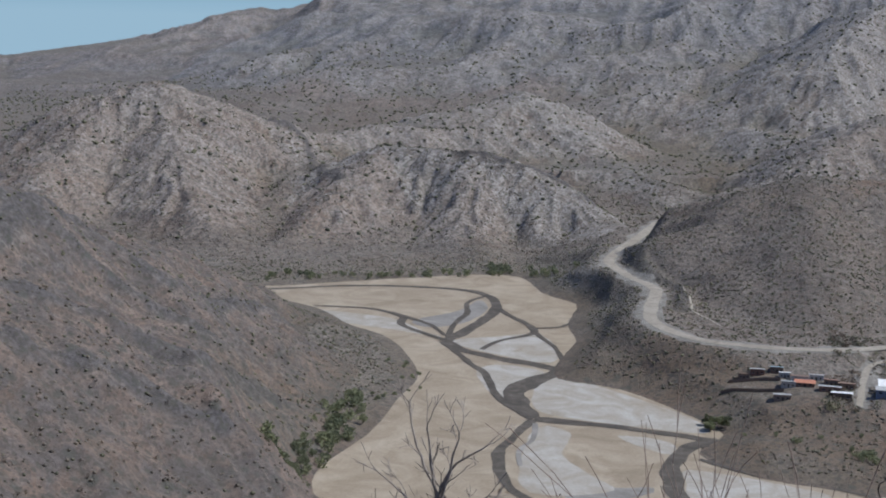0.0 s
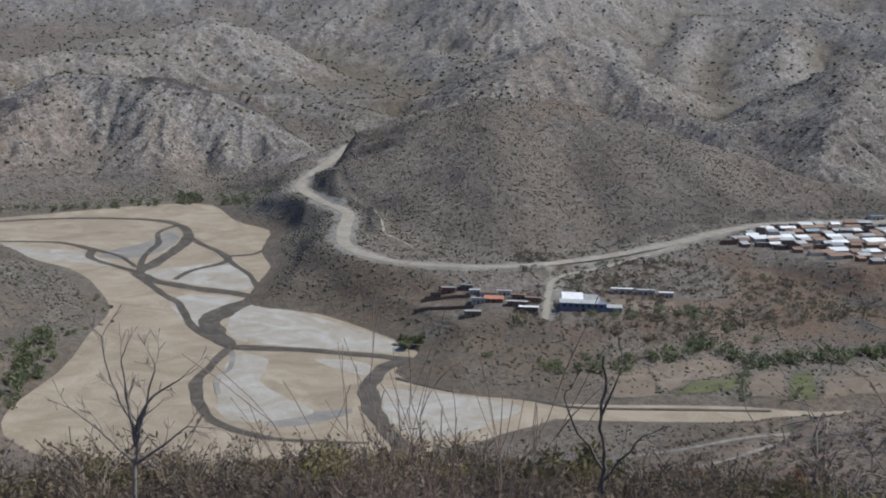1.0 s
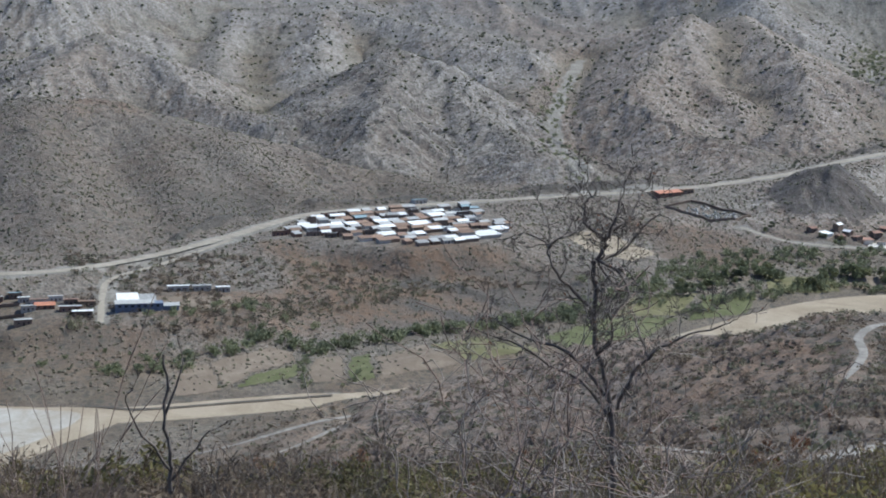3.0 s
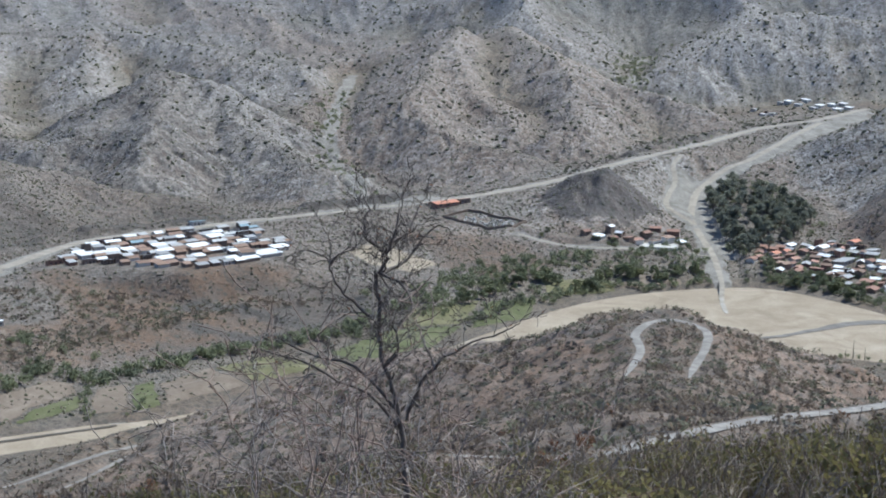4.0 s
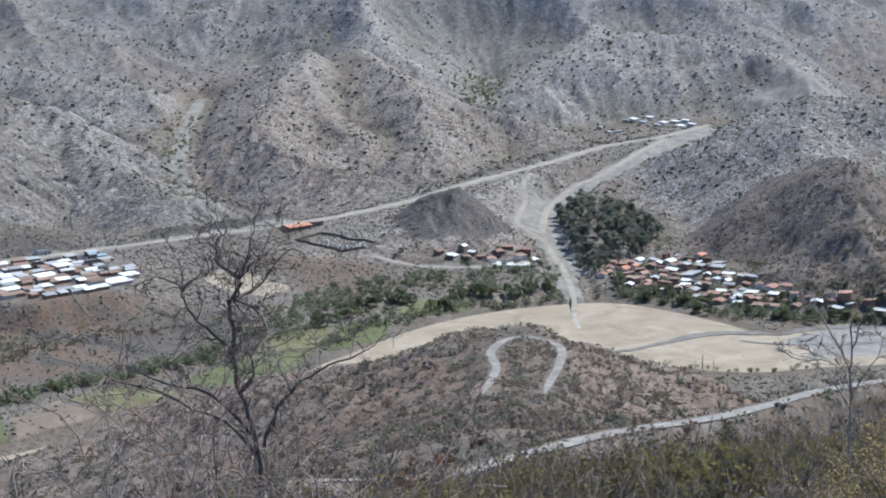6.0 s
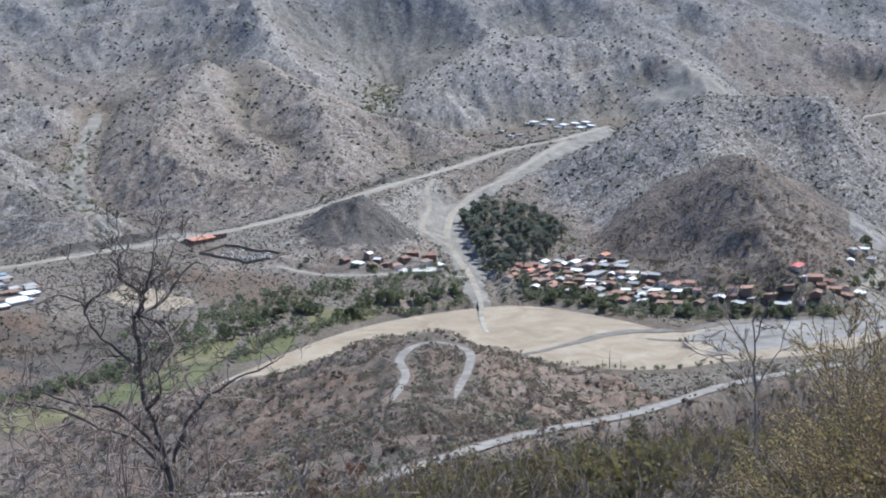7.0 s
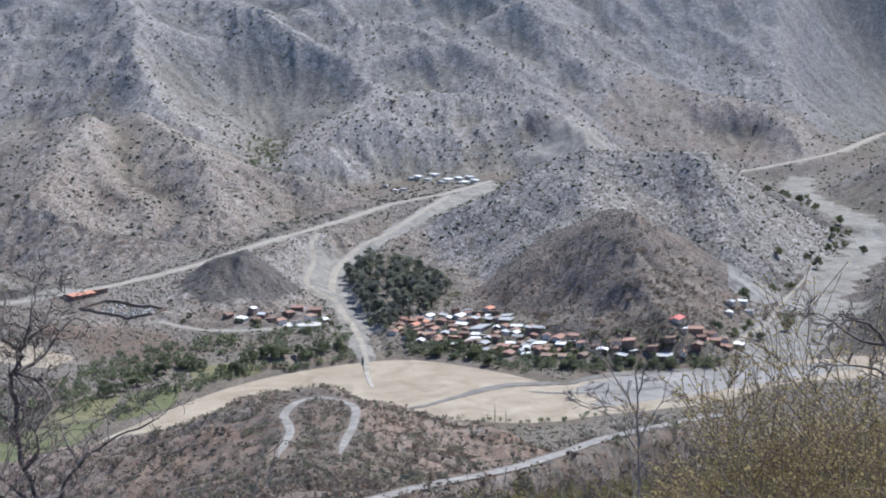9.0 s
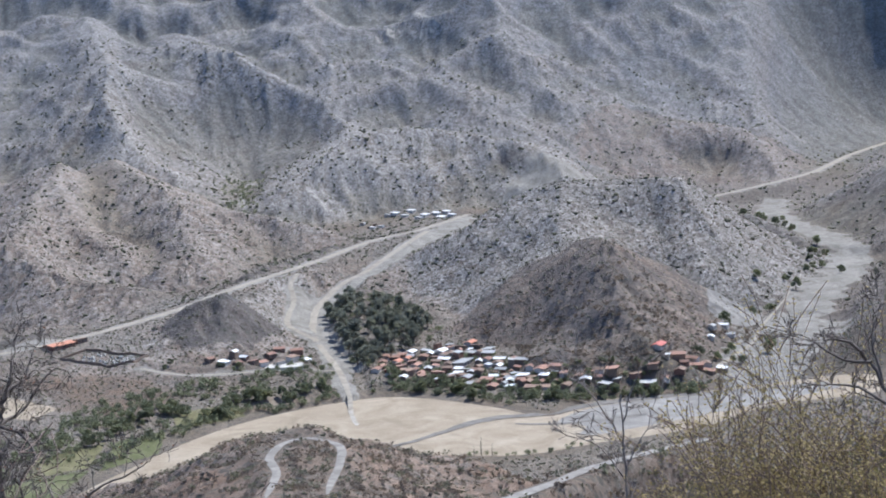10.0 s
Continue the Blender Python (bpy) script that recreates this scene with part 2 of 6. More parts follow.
# ---- the shape of the land ----
def lattice(ix, iy, seed):
    n = (ix.astype(np.int64) * 374761393 + iy.astype(np.int64) * 668265263 + seed * 974711) & 0xFFFFFFFF
    n = ((n ^ (n >> 13)) * 1274126177) & 0xFFFFFFFF
    return ((n ^ (n >> 16)) & 0xFFFFFF) / float(0x7FFFFF) - 1.0


def smooth_noise(x, y, seed):
    ix, iy = np.floor(x), np.floor(y)
    fx, fy = x - ix, y - iy
    ux, uy = fx * fx * fx * (fx * (fx * 6 - 15) + 10), fy * fy * fy * (fy * (fy * 6 - 15) + 10)
    a, b = lattice(ix, iy, seed), lattice(ix + 1, iy, seed)
    c, d = lattice(ix, iy + 1, seed), lattice(ix + 1, iy + 1, seed)
    return (a + (b - a) * ux) * (1 - uy) + (c + (d - c) * ux) * uy


def fbm(x, y, size, seed, octaves=4, gain=0.5):
    total, amp = 0.0, 1.0
    for k in range(octaves):
        total = total + amp * smooth_noise(x / size + 17.3 * k, y / size - 9.1 * k, seed + k)
        size, amp = size * 0.5, amp * gain
    return total


def ridged(x, y, size, seed, octaves=4, gain=0.5):
    total, amp, norm = 0.0, 1.0, 0.0
    for k in range(octaves):
        total = total + amp * (1 - 2 * np.abs(smooth_noise(x / size + 31.7 * k, y / size + 5.3 * k, seed + k)))
        norm += amp
        size, amp = size * 0.47, amp * gain
    return total / norm


def step(a, b, v):
    t = np.clip((v - a) / (b - a), 0, 1)
    return t * t * (3 - 2 * t)


def spline(pts, spacing, closed=False):
    """Points every few metres along a smooth line through pts."""
    p = [np.array(q, float) for q in pts]
    n, out = len(p), []
    for i in range(n if closed else n - 1):
        if closed:
            a, b, c, d = p[i - 1], p[i], p[(i + 1) % n], p[(i + 2) % n]
        else:
            a, b, c, d = p[max(i - 1, 0)], p[i], p[i + 1], p[min(i + 2, n - 1)]
        m = max(2, int(np.linalg.norm((c - b)[:2]) / spacing))
        for t in np.arange(m) / m:
            out.append(0.5 * (2 * b + (c - a) * t + (2 * a - 5 * b + 4 * c - d) * t * t + (3 * b - a - 3 * c + d) * t ** 3))
    if not closed:
        out.append(p[-1])
    return np.array(out)


def along(x, y, line):
    """Distance from a polyline, the height on it and the way along it, for each point."""
    best = np.full(x.shape, 1e9)
    zz, ss = np.zeros(x.shape), np.zeros(x.shape)
    run = 0.0
    for a, b in zip(line[:-1], line[1:]):
        dx, dy = b[0] - a[0], b[1] - a[1]
        length = math.hypot(dx, dy) + 1e-9
        t = np.clip(((x - a[0]) * dx + (y - a[1]) * dy) / (length * length), 0, 1)
        d = np.hypot(x - a[0] - t * dx, y - a[1] - t * dy)
        near = d < best
        best[near] = d[near]
        zz[near] = (a[2] + (b[2] - a[2]) * t)[near]
        ss[near] = (run + t * length)[near]
        run += length
    return best, zz, ss


def outside(x, y, poly):
    """Signed distance from a closed outline, negative inside."""
    best = np.full(x.shape, 1e9)
    inside = np.zeros(x.shape, bool)
    for (ax, ay), (bx, by) in zip(poly, np.roll(poly, -1, 0)):
        dx, dy = bx - ax, by - ay
        t = np.clip(((x - ax) * dx + (y - ay) * dy) / (dx * dx + dy * dy + 1e-9), 0, 1)
        best = np.minimum(best, np.hypot(x - ax - t * dx, y - ay - t * dy))
        cross = (ay > y) != (by > y)
        if cross.any():
            inside ^= cross & (x < (bx - ax) * (y - ay) / (by - ay + 1e-12) + ax)
    return np.where(inside, -best, best)


# ridges: crest line, side slope, rounding, amount of gullies, tints (pale, rust, dark)
RIDGES = []


def ridge(crest, slope=0.5, soft=14, gully=1.0, pale=0.3, rust=0.0, dark=0.0, rib=1.0):
    # a crest is split where it turns sharply
    part_of = [crest[0]]
    for i in range(1, len(crest)):
        part_of.append(crest[i])
        a, b = np.subtract(crest[i][:2], crest[i - 1][:2]), np.subtract(crest[min(i + 1, len(crest) - 1)][:2], crest[i][:2])
        if i == len(crest) - 1 or a @ b < 0.55 * np.linalg.norm(a) * np.linalg.norm(b):
            RIDGES.append((spline(part_of, 60), slope, soft, gully, (pale, rust, dark, rib)))
            part_of = [crest[i]]


# the dark hill above the road bend; dark tint includes its backlit shade
DARK_HILL = dict(slope=0.46, soft=26, gully=0.12, pale=0.4, rust=0.22, dark=0.3, rib=0.22)
ridge([(-152, 1350, 64), (-138, 1388, 88), (-80, 1438, 102)], **DARK_HILL)
ridge([(-80, 1438, 102), (-19, 1470, 99), (54, 1429, 79)], **DARK_HILL)
ridge([(54, 1429, 79), (92, 1360, 74), (119, 1290, 58), (146, 1225, 40)], **DARK_HILL)
ridge([(-70, 1436, 98), (-62, 1300, 76), (-50, 1180, 50), (-45, 1090, 33)], **DARK_HILL)
ridge([(20, 1450, 84), (50, 1310, 66), (65, 1200, 44)], **DARK_HILL)
# its long tail behind the village
TAIL = dict(slope=0.42, soft=16, gully=0.3, pale=0.45, rust=0.25, dark=0.2, rib=0.35)
ridge([(54, 1429, 79), (76, 1423, 73), (154, 1417, 62), (205, 1375, 55), (258, 1366, 45), (302, 1316, 39), (340, 1306, 34)], **TAIL)
# hills across the river
ridge([(-281, 1524, 33), (-367, 1598, 62), (-471, 1654, 89), (-599, 1697, 88)], 0.46, 14, 0.9, 0.6)
ridge([(-599, 1697, 86), (-591, 1541, 55), (-609, 1349, 6)], 0.46, 14, 0.9, 0.5, 0.3)
ridge([(-471, 1654, 84), (-440, 1520, 48), (-400, 1420, 14)], 0.46, 12, 0.9, 0.6, 0.2)
ridge([(-928, 1424, 53), (-979, 1687, 127), (-952, 1759, 148)], 0.44, 14, 1.0, 0.35, 0.3)
ridge([(-952, 1759, 148), (-922, 1798, 130), (-851, 1810, 88), (-830, 1875, 99), (-768, 1955, 78), (-716, 2027, 93)], 0.44, 14, 1.0, 0.4, 0.15)
ridge([(-952, 1759, 148), (-758, 1465, 52), (-654, 1350, 18)], 0.42, 14, 1.0, 0.35, 0.2)
ridge([(-830, 1875, 99), (-740, 1720, 60), (-690, 1600, 36)], 0.42, 12, 1.0, 0.5, 0.1)
ridge([(-692, 2141, 101), (-615, 2216, 119), (-585, 2276, 130)], 0.42, 14, 1.0, 0.3)
ridge([(-585, 2276, 130), (-490, 2196, 81), (-367, 2017, 43), (-268, 1881, 39)], 0.42, 14, 1.0, 0.4)
ridge([(-469, 2506, 100), (-385, 2571, 130), (-254, 2387, 89), (-134, 2196, 82)], 0.42, 14, 1.0, 0.4)
ridge([(-444, 2866, 122), (-299, 2583, 99)], 0.42, 14, 1.0, 0.4)
ridge([(-388, 2874, 151), (-315, 3185, 228), (-184, 2994, 200)], 0.48, 14, 1.4, 0.5)
ridge([(-114, 2597, 216), (-42, 2900, 290)], 0.5, 14, 1.4, 0.4)
ridge([(-1308, 2921, 152), (-1258, 3266, 190), (-925, 2854, 131)], 0.42, 14, 1.4, 0.3)
# hills behind the dark hill
ridge([(-109, 1847, 69), (-77, 1948, 93), (-20, 2100, 126)], 0.46, 12, 1.0, 0.3, 0.1, 0.2)
ridge([(-20, 2100, 126), (59, 1999, 100), (101, 1897, 64), (188, 1740, 53)], 0.46, 12, 1.0, 0.4, 0.1, 0.1)
# left arm tinted darker than the right: its shaded side put into colour
ridge([(183, 1690, 57), (241, 1733, 77), (356, 1866, 126)], 0.5, 12, 1.0, 0.3, 0.0, 0.45)
ridge([(356, 1866, 126), (406, 1805, 108), (420, 1596, 63), (438, 1456, 54)], 0.5, 12, 1.0, 0.55, 0.0, 0.2)
ridge([(356, 1866, 126), (291, 1624, 76), (257, 1529, 50)], 0.5, 12, 0.9, 0.3, 0.0, 0.4)
ridge([(75, 2599, 104), (212, 2692, 143), (385, 2672, 158)], 0.46, 12, 1.3, 0.4)
ridge([(385, 2672, 158), (498, 2450, 141), (585, 2224, 129), (624, 2057, 116)], 0.46, 12, 1.3, 0.4)
ridge([(385, 2672, 158), (330, 2400, 110), (300, 2200, 80)], 0.46, 12, 1.3, 0.45)
ridge([(212, 2692, 143), (170, 2450, 95), (150, 2250, 70)], 0.46, 12, 1.3, 0.4)
# hills above the road to the upper valley
ridge([(839, 2142, 187), (703, 1926, 147), (631, 1792, 125)], 0.5, 12, 1.0, 0.55, 0.28)
ridge([(631, 1792, 125), (618, 1637, 88), (637, 1522, 66), (669, 1454, 60)], 0.5, 12, 1.0, 0.55, 0.28)
ridge([(977, 2192, 175), (906, 1894, 145), (876, 1742, 108), (798, 1590, 75)], 0.5, 12, 1.0, 0.55, 0.28)
ridge([(928, 1939, 126), (956, 1814, 109), (1007, 1728, 96), (1039, 1675, 80)], 0.5, 12, 1.0, 0.5, 0.3)
ridge([(839, 2142, 187), (760, 1860, 120), (735, 1650, 78)], 0.5, 12, 1.0, 0.55, 0.28)
MOUND = dict(slope=0.62, soft=10, gully=0.15, pale=0.15, rust=0.15, dark=0.92, rib=0.7)
ridge([(620, 1222, 52), (638, 1246, 63), (656, 1240, 71), (676, 1230, 62), (694, 1220, 46), (712, 1212, 30)], **MOUND)
ridge([(656, 1240, 70), (648, 1205, 48), (640, 1180, 32)], **MOUND)
ridge([(690, 1290, 60), (730, 1325, 56), (775, 1365, 52)], 0.5, 10, 0.2, 0.9, 0.0, 0.0, 0.4)
# quarry hill and the grey cone above the town
ridge([(1286, 2144, 140), (1441, 2164, 189), (1537, 2159, 200), (1619, 2098, 182)], 0.55, 14, 1.1, 0.9)
ridge([(1619, 2098, 182), (1658, 2002, 167), (1659, 1950, 155), (1633, 1827, 111)], 0.55, 10, 0.8, 0.9)
ridge([(1140, 1340, 132), (1161, 1310, 141), (1226, 1290, 142), (1269, 1219, 139)], 0.52, 14, 0.45, 1.0, 0.0, 0.0, 0.4)
ridge([(1269, 1219, 138), (1281, 1185, 116), (1292, 1135, 84), (1285, 1097, 54), (1274, 1064, 36)], 0.52, 12, 0.5, 1.0, 0.0, 0.0, 0.4)
ridge([(1250, 1240, 136), (1200, 1150, 98), (1160, 1085, 58)], 0.55, 12, 0.4, 1.0, 0.0, 0.0, 0.4)
ridge([(1161, 1310, 138), (1060, 1200, 96), (1010, 1120, 80)], 0.55, 12, 0.4, 0.9, 0.0, 0.0, 0.4)
# spur above the town, its backlit face put in as dark tint
ridge([(1000, 1100, 97), (989, 1060, 102), (940, 955, 82), (890, 868, 52)], 0.62, 9, 0.5, 0.2, 0.35, 0.6, 0.65)
# the right valley
ridge([(1800, 1270, 165), (1690, 1265, 128), (1610, 1300, 104), (1560, 1330, 86)], 0.5, 14, 0.6, 0.35, 0.0, 0.55, 0.6)
ridge([(1400, 860, 135), (1240, 850, 88), (1120, 835, 58), (1040, 815, 30)], 0.5, 12, 0.5, 0.15, 0.15, 0.7, 0.5)
ridge([(2007, 2094, 115), (2158, 2084, 180), (2197, 1969, 160), (2152, 1791, 97)], 0.46, 16, 1.0, 0.45, 0.3)
ridge([(2331, 2336, 207), (2466, 2341, 285), (2352, 2170, 214)], 0.5, 14, 1.2, 0.9)
ridge([(1682, 2604, 263), (1899, 2699, 321), (1816, 2388, 229)], 0.5, 14, 1.2, 0.7)
ridge([(1230, 2736, 261), (1363, 2672, 299), (1407, 2421, 214)], 0.5, 14, 1.2, 0.8)
ridge([(1518, 3043, 422), (1504, 2711, 355), (1499, 2483, 250)], 0.5, 14, 1.5, 0.6)
ridge([(2370, 3098, 461), (2123, 2655, 314), (1971, 2393, 215)], 0.5, 14, 1.5, 0.6)
ridge([(2599, 2908, 432), (2388, 2558, 303), (2199, 2325, 200)], 0.5, 14, 1.5, 0.5)
ridge([(1390, 3212, 473), (1235, 2734, 330), (1180, 2450, 220)], 0.5, 14, 1.5, 0.4)
ridge([(3002, 2590, 372), (2700, 2334, 260), (2480, 2150, 180)], 0.5, 14, 1.5, 0.5)
# the slope on this side of the river
ridge([(-560, 380, 212), (-505, 549, 178), (-490, 702, 145), (-499, 809, 111), (-498, 936, 69), (-481, 1045, 34), (-431, 1066, 9)], 0.56, 12, 1.0, 0.15, 0.6, 0.82)
ridge([(-480, 620, 140), (-405, 720, 70), (-345, 800, 16)], 0.55, 10, 0.8, 0.2, 0.55, 0.7)
ridge([(140, 235, 164), (180, 300, 146), (231, 386, 123), (288, 480, 103), (330, 562, 99), (355, 600, 90), (385, 650, 58)], 0.39, 16, 0.35, 0.2, 0.6, 0.15)
ridge([(330, 562, 97), (368, 552, 72), (405, 545, 46)], 0.32, 12, 0.35, 0.25, 0.5, 0.1)
# the far range
ridge([(-910, 3172, 180), (-890, 3488, 292), (-723, 3832, 389), (-300, 3900, 420)], 0.45, 20, 1.6, 0.3)
ridge([(-723, 3832, 389), (-620, 3400, 240), (-560, 3050, 150)], 0.45, 16, 1.6, 0.4)
ridge([(-300, 3900, 420), (-240, 3500, 290), (-200, 3200, 210)], 0.45, 16, 1.6, 0.4)
# the bench that carries the road
ridge([(-150, 1090, 28), (-60, 1020, 27), (40, 1060, 28), (157, 1190, 34), (330, 1235, 38), (543, 1275, 43), (654, 1328, 47), (755, 1393, 51), (915, 1490, 56), (1065, 1592, 61), (1330, 1720, 70)], 0.15, 30, 0.15, 0.65, 0.25)

ridge([(-235, 1300, 31), (-258, 1304, 29), (-287, 1309, 20), (-312, 1312, 10)], 0.45, 10, 0.2, 0.7, 0.1, 0.0, 0.4)
RIVER_WEST = spline([(-640, 1175), (-547, 1207), (-490, 1257), (-399, 1340), (-354, 1360), (-330, 1341), (-301, 1282), (-262, 1246), (-255, 1205), (-250, 1158), (-230, 1098), (-227, 1027), (-216, 975),
                     (-168, 963), (-111, 911), (-89, 879), (-98, 833), (-61, 800), (-10, 792), (6, 776), (-28, 732), (-65, 696), (-150, 655), (-230, 645),
                     (-288, 700), (-292, 807), (-301, 875), (-312, 953), (-366, 1047), (-413, 1083), (-464, 1135), (-560, 1175)], 14, True)
RIVER_EAST = spline([(-20, 785), (35, 796), (100, 806), (150, 806), (206, 830), (271, 853), (327, 880), (410, 938), (496, 992), (574, 1018), (660, 1016), (697, 985),
                     (717, 906), (726, 845), (788, 860), (885, 815), (1010, 770), (960, 715), (866, 745), (774, 735), (692, 755), (634, 767),
                     (596, 805), (570, 850), (501, 880), (447, 872), (388, 866), (329, 852), (216, 805), (160, 790), (97, 776), (0, 764)], 14, True)
ridge([(862, 1375, 30), (902, 1404, 40), (948, 1427, 46), (1024, 1481, 56), (1095, 1534, 64), (1200, 1600, 68)], 0.13, 30, 0.1, 0.6)
# roads: centre line with heights, and width
ROADS = {
    "road_main": ([(-240, 1560, 36), (-246, 1440, 31), (-250, 1330, 28), (-220, 1255, 28.5), (-184, 1190, 29.5), (-174, 1110, 30), (-163, 1055, 30), (-130, 1012, 30),
                   (-90, 1002, 30), (-30, 1014, 30), (30, 1062, 30), (90, 1125, 32), (157, 1190, 36), (258, 1223, 38), (330, 1235, 40), (477, 1255, 45), (543, 1275, 46),
                   (654, 1328, 50), (755, 1393, 55), (915, 1490, 60), (1065, 1592, 65), (1175, 1625, 70), (1330, 1720, 74)], 10.5),
    "road_village": ([(86, 1108, 31.5), (34, 1046, 27), (-3, 1010, 24), (-10, 974, 22), (-11, 907, 19)], 4.5),
    "road_valley": ([(630, 983, 0.0), (643, 1003, 1.5), (657, 1027, 5), (695, 1101, 9), (731, 1185, 14), (758, 1245, 20), (821, 1339, 27), (862, 1380, 33), (902, 1408, 42), (948, 1432, 48), (1024, 1487, 58), (1095, 1540, 66), (1165, 1600, 69.5)], 9.0),
    "road_fork": ([(745, 1215, 17), (749, 1275, 25), (775, 1320, 29), (800, 1352, 34), (815, 1375, 40), (830, 1405, 49), (858, 1436, 56)], 6.0),
    "road_hairpin": ([(250, 452, 108), (286, 504, 101.5), (302, 537, 100), (321, 558, 99), (335, 560, 98.8), (337, 537, 99), (317, 505, 100.5), (296, 478, 102), (270, 440, 109)], 4.4),
    "road_hillside": ([(60, 148, 196), (88, 169, 186), (107, 185, 181), (122, 198, 177), (152, 220, 170), (188, 239, 163), (219, 258, 157), (260, 280, 151), (330, 310, 140)], 3.8),
    "road_riverside": ([(20, 655, 16), (55, 680, 14), (92, 709, 13), (120, 727, 11), (174, 745, 8), (230, 790, 5)], 4.5),
    "road_right": ([(1800, 1705, 60), (1860, 1709, 62), (2033, 1738, 70), (2203, 1775, 80), (2540, 1945, 92.5), (2892, 2086, 105), (2990, 2130, 111)], 13.0),
    "road_riverbank": ([(60, 645, 18), (84, 672, 15), (115, 711, 12), (150, 735, 9), (215, 760, 7), (300, 800, 6)], 4.0),
    "road_wash": ([(928, 858, 7), (1009, 890, 12.5), (1060, 925, 16), (1102, 949, 19), (1183, 996, 25), (1255, 1044, 28.5)], 5.0),
    "road_town": ([(697, 1092, 8), (672, 1108, 12), (640, 1112, 16), (612, 1116, 18), (585, 1120, 20), (557, 1128, 22), (530, 1160, 28)], 4.5),
}
ROAD_LINES = {k: (spline(p, 18), w) for k, (p, w) in ROADS.items()}
# dry washes that come down to the river
WASHES = {
    "wash_right": ([(953, 835, 6), (1043, 886, 13), (1127, 935, 19), (1230, 989, 25), (1340, 1046, 30), (1472, 1135, 34), (1572, 1235, 37), (1654, 1354, 41), (1743, 1477, 45), (1860, 1590, 48), (1965, 1672, 51)], 46.0),
    "wash_mouth": ([(935, 805, 4), (985, 845, 8), (1043, 880, 12.5), (1100, 915, 17)], 78.0),
    "wash_gully": ([(452, 1345, 47), (466, 1430, 49), (474, 1508, 52), (500, 1610, 57), (521, 1700, 62), (585, 1881, 72), (645, 2032, 86), (707, 2179, 100)], 17.0),
    "wash_upper": ([(1070, 1850, 76), (1110, 1980, 79), (1152, 2077, 83), (1230, 2230, 93), (1374, 2447, 106)], 14.0),
}
WASH_LINES = {k: (spline(p, 25), w) for k, (p, w) in WASHES.items()}
VALLEY_WASH = spline([(702, 1096, 9), (742, 1180, 14), (768, 1240, 20), (829, 1334, 27), (872, 1374, 33), (910, 1400, 41), (956, 1424, 47), (1030, 1477, 57), (1100, 1530, 65), (1180, 1590, 69), (1300, 1690, 72)], 25)
TERRACE = np.array([(104, 1090), (128, 1132), (155, 1184), (230, 1210), (308, 1222), (324, 1150), (304, 1094), (270, 1068), (214, 1052), (182, 1074), (146, 1097)], float)
COURT = np.array([(632, 1128), (650, 1140), (676, 1128), (668, 1108), (650, 1106)], float)
CAMPUS = np.array([(-95, 945), (-40, 985), (10, 1000), (80, 990), (85, 920), (-10, 900), (-70, 905)], float)


SCREE = np.array([(1648, 1940), (1560, 1905), (1525, 1870), (1640, 1820), (1720, 1840)], float)

# dark bands of rock and road cuttings: line, reach, height of the step
# on the left slope the dark tone also paints shadow below a crest
BANDS = [(spline([(*q, 0) for q in p], 25), w, h) for p, w, h in (
    ([(-443, 647), (-481, 780), (-431, 781), (-411, 801), (-416, 914), (-385, 965)], 7, 4.5),
    ([(-416, 607), (-405, 634), (-380, 653), (-349, 675), (-344, 749), (-318, 765)], 6, 3.5),
    ([(-371, 541), (-355, 561), (-327, 587), (-295, 601)], 5, 2.5),
    ([(-470, 690), (-440, 720), (-395, 735), (-365, 760)], 5, 3.0),
    ([(-493, 1660), (-445, 1637), (-404, 1639), (-368, 1660), (-325, 1600)], 9, 4.0),
    ([(-833, 1862), (-779, 1855), (-700, 1700), (-610, 1560)], 8, 3.0),
    ([(201, 1016), (237, 1013), (253, 992), (281, 972)], 9, 1.0),
    ([(205, 975), (230, 950), (262, 940)], 12, 0.5),
    ([(491, 1282), (450, 1274), (410, 1272), (372, 1268)], 12, 9.0),
    ([(800, 1452), (850, 1490), (915, 1520), (1000, 1580)], 9, 7.0),
    ([(165, 1222), (205, 1236), (250, 1246), (290, 1250)], 8, 6.0),
    ([(45, 1122), (80, 1165), (125, 1200)], 6, 5.0),
    ([(-238, 1370), (-205, 1265), (-162, 1195), (-152, 1115)], 7, 6.0),
)]
# pale gravel flat between the forks of the valley road
FORK_FLAT = np.array([(744, 1236), (764, 1314), (812, 1378), (842, 1400), (857, 1380), (815, 1330), (765, 1245)], float)

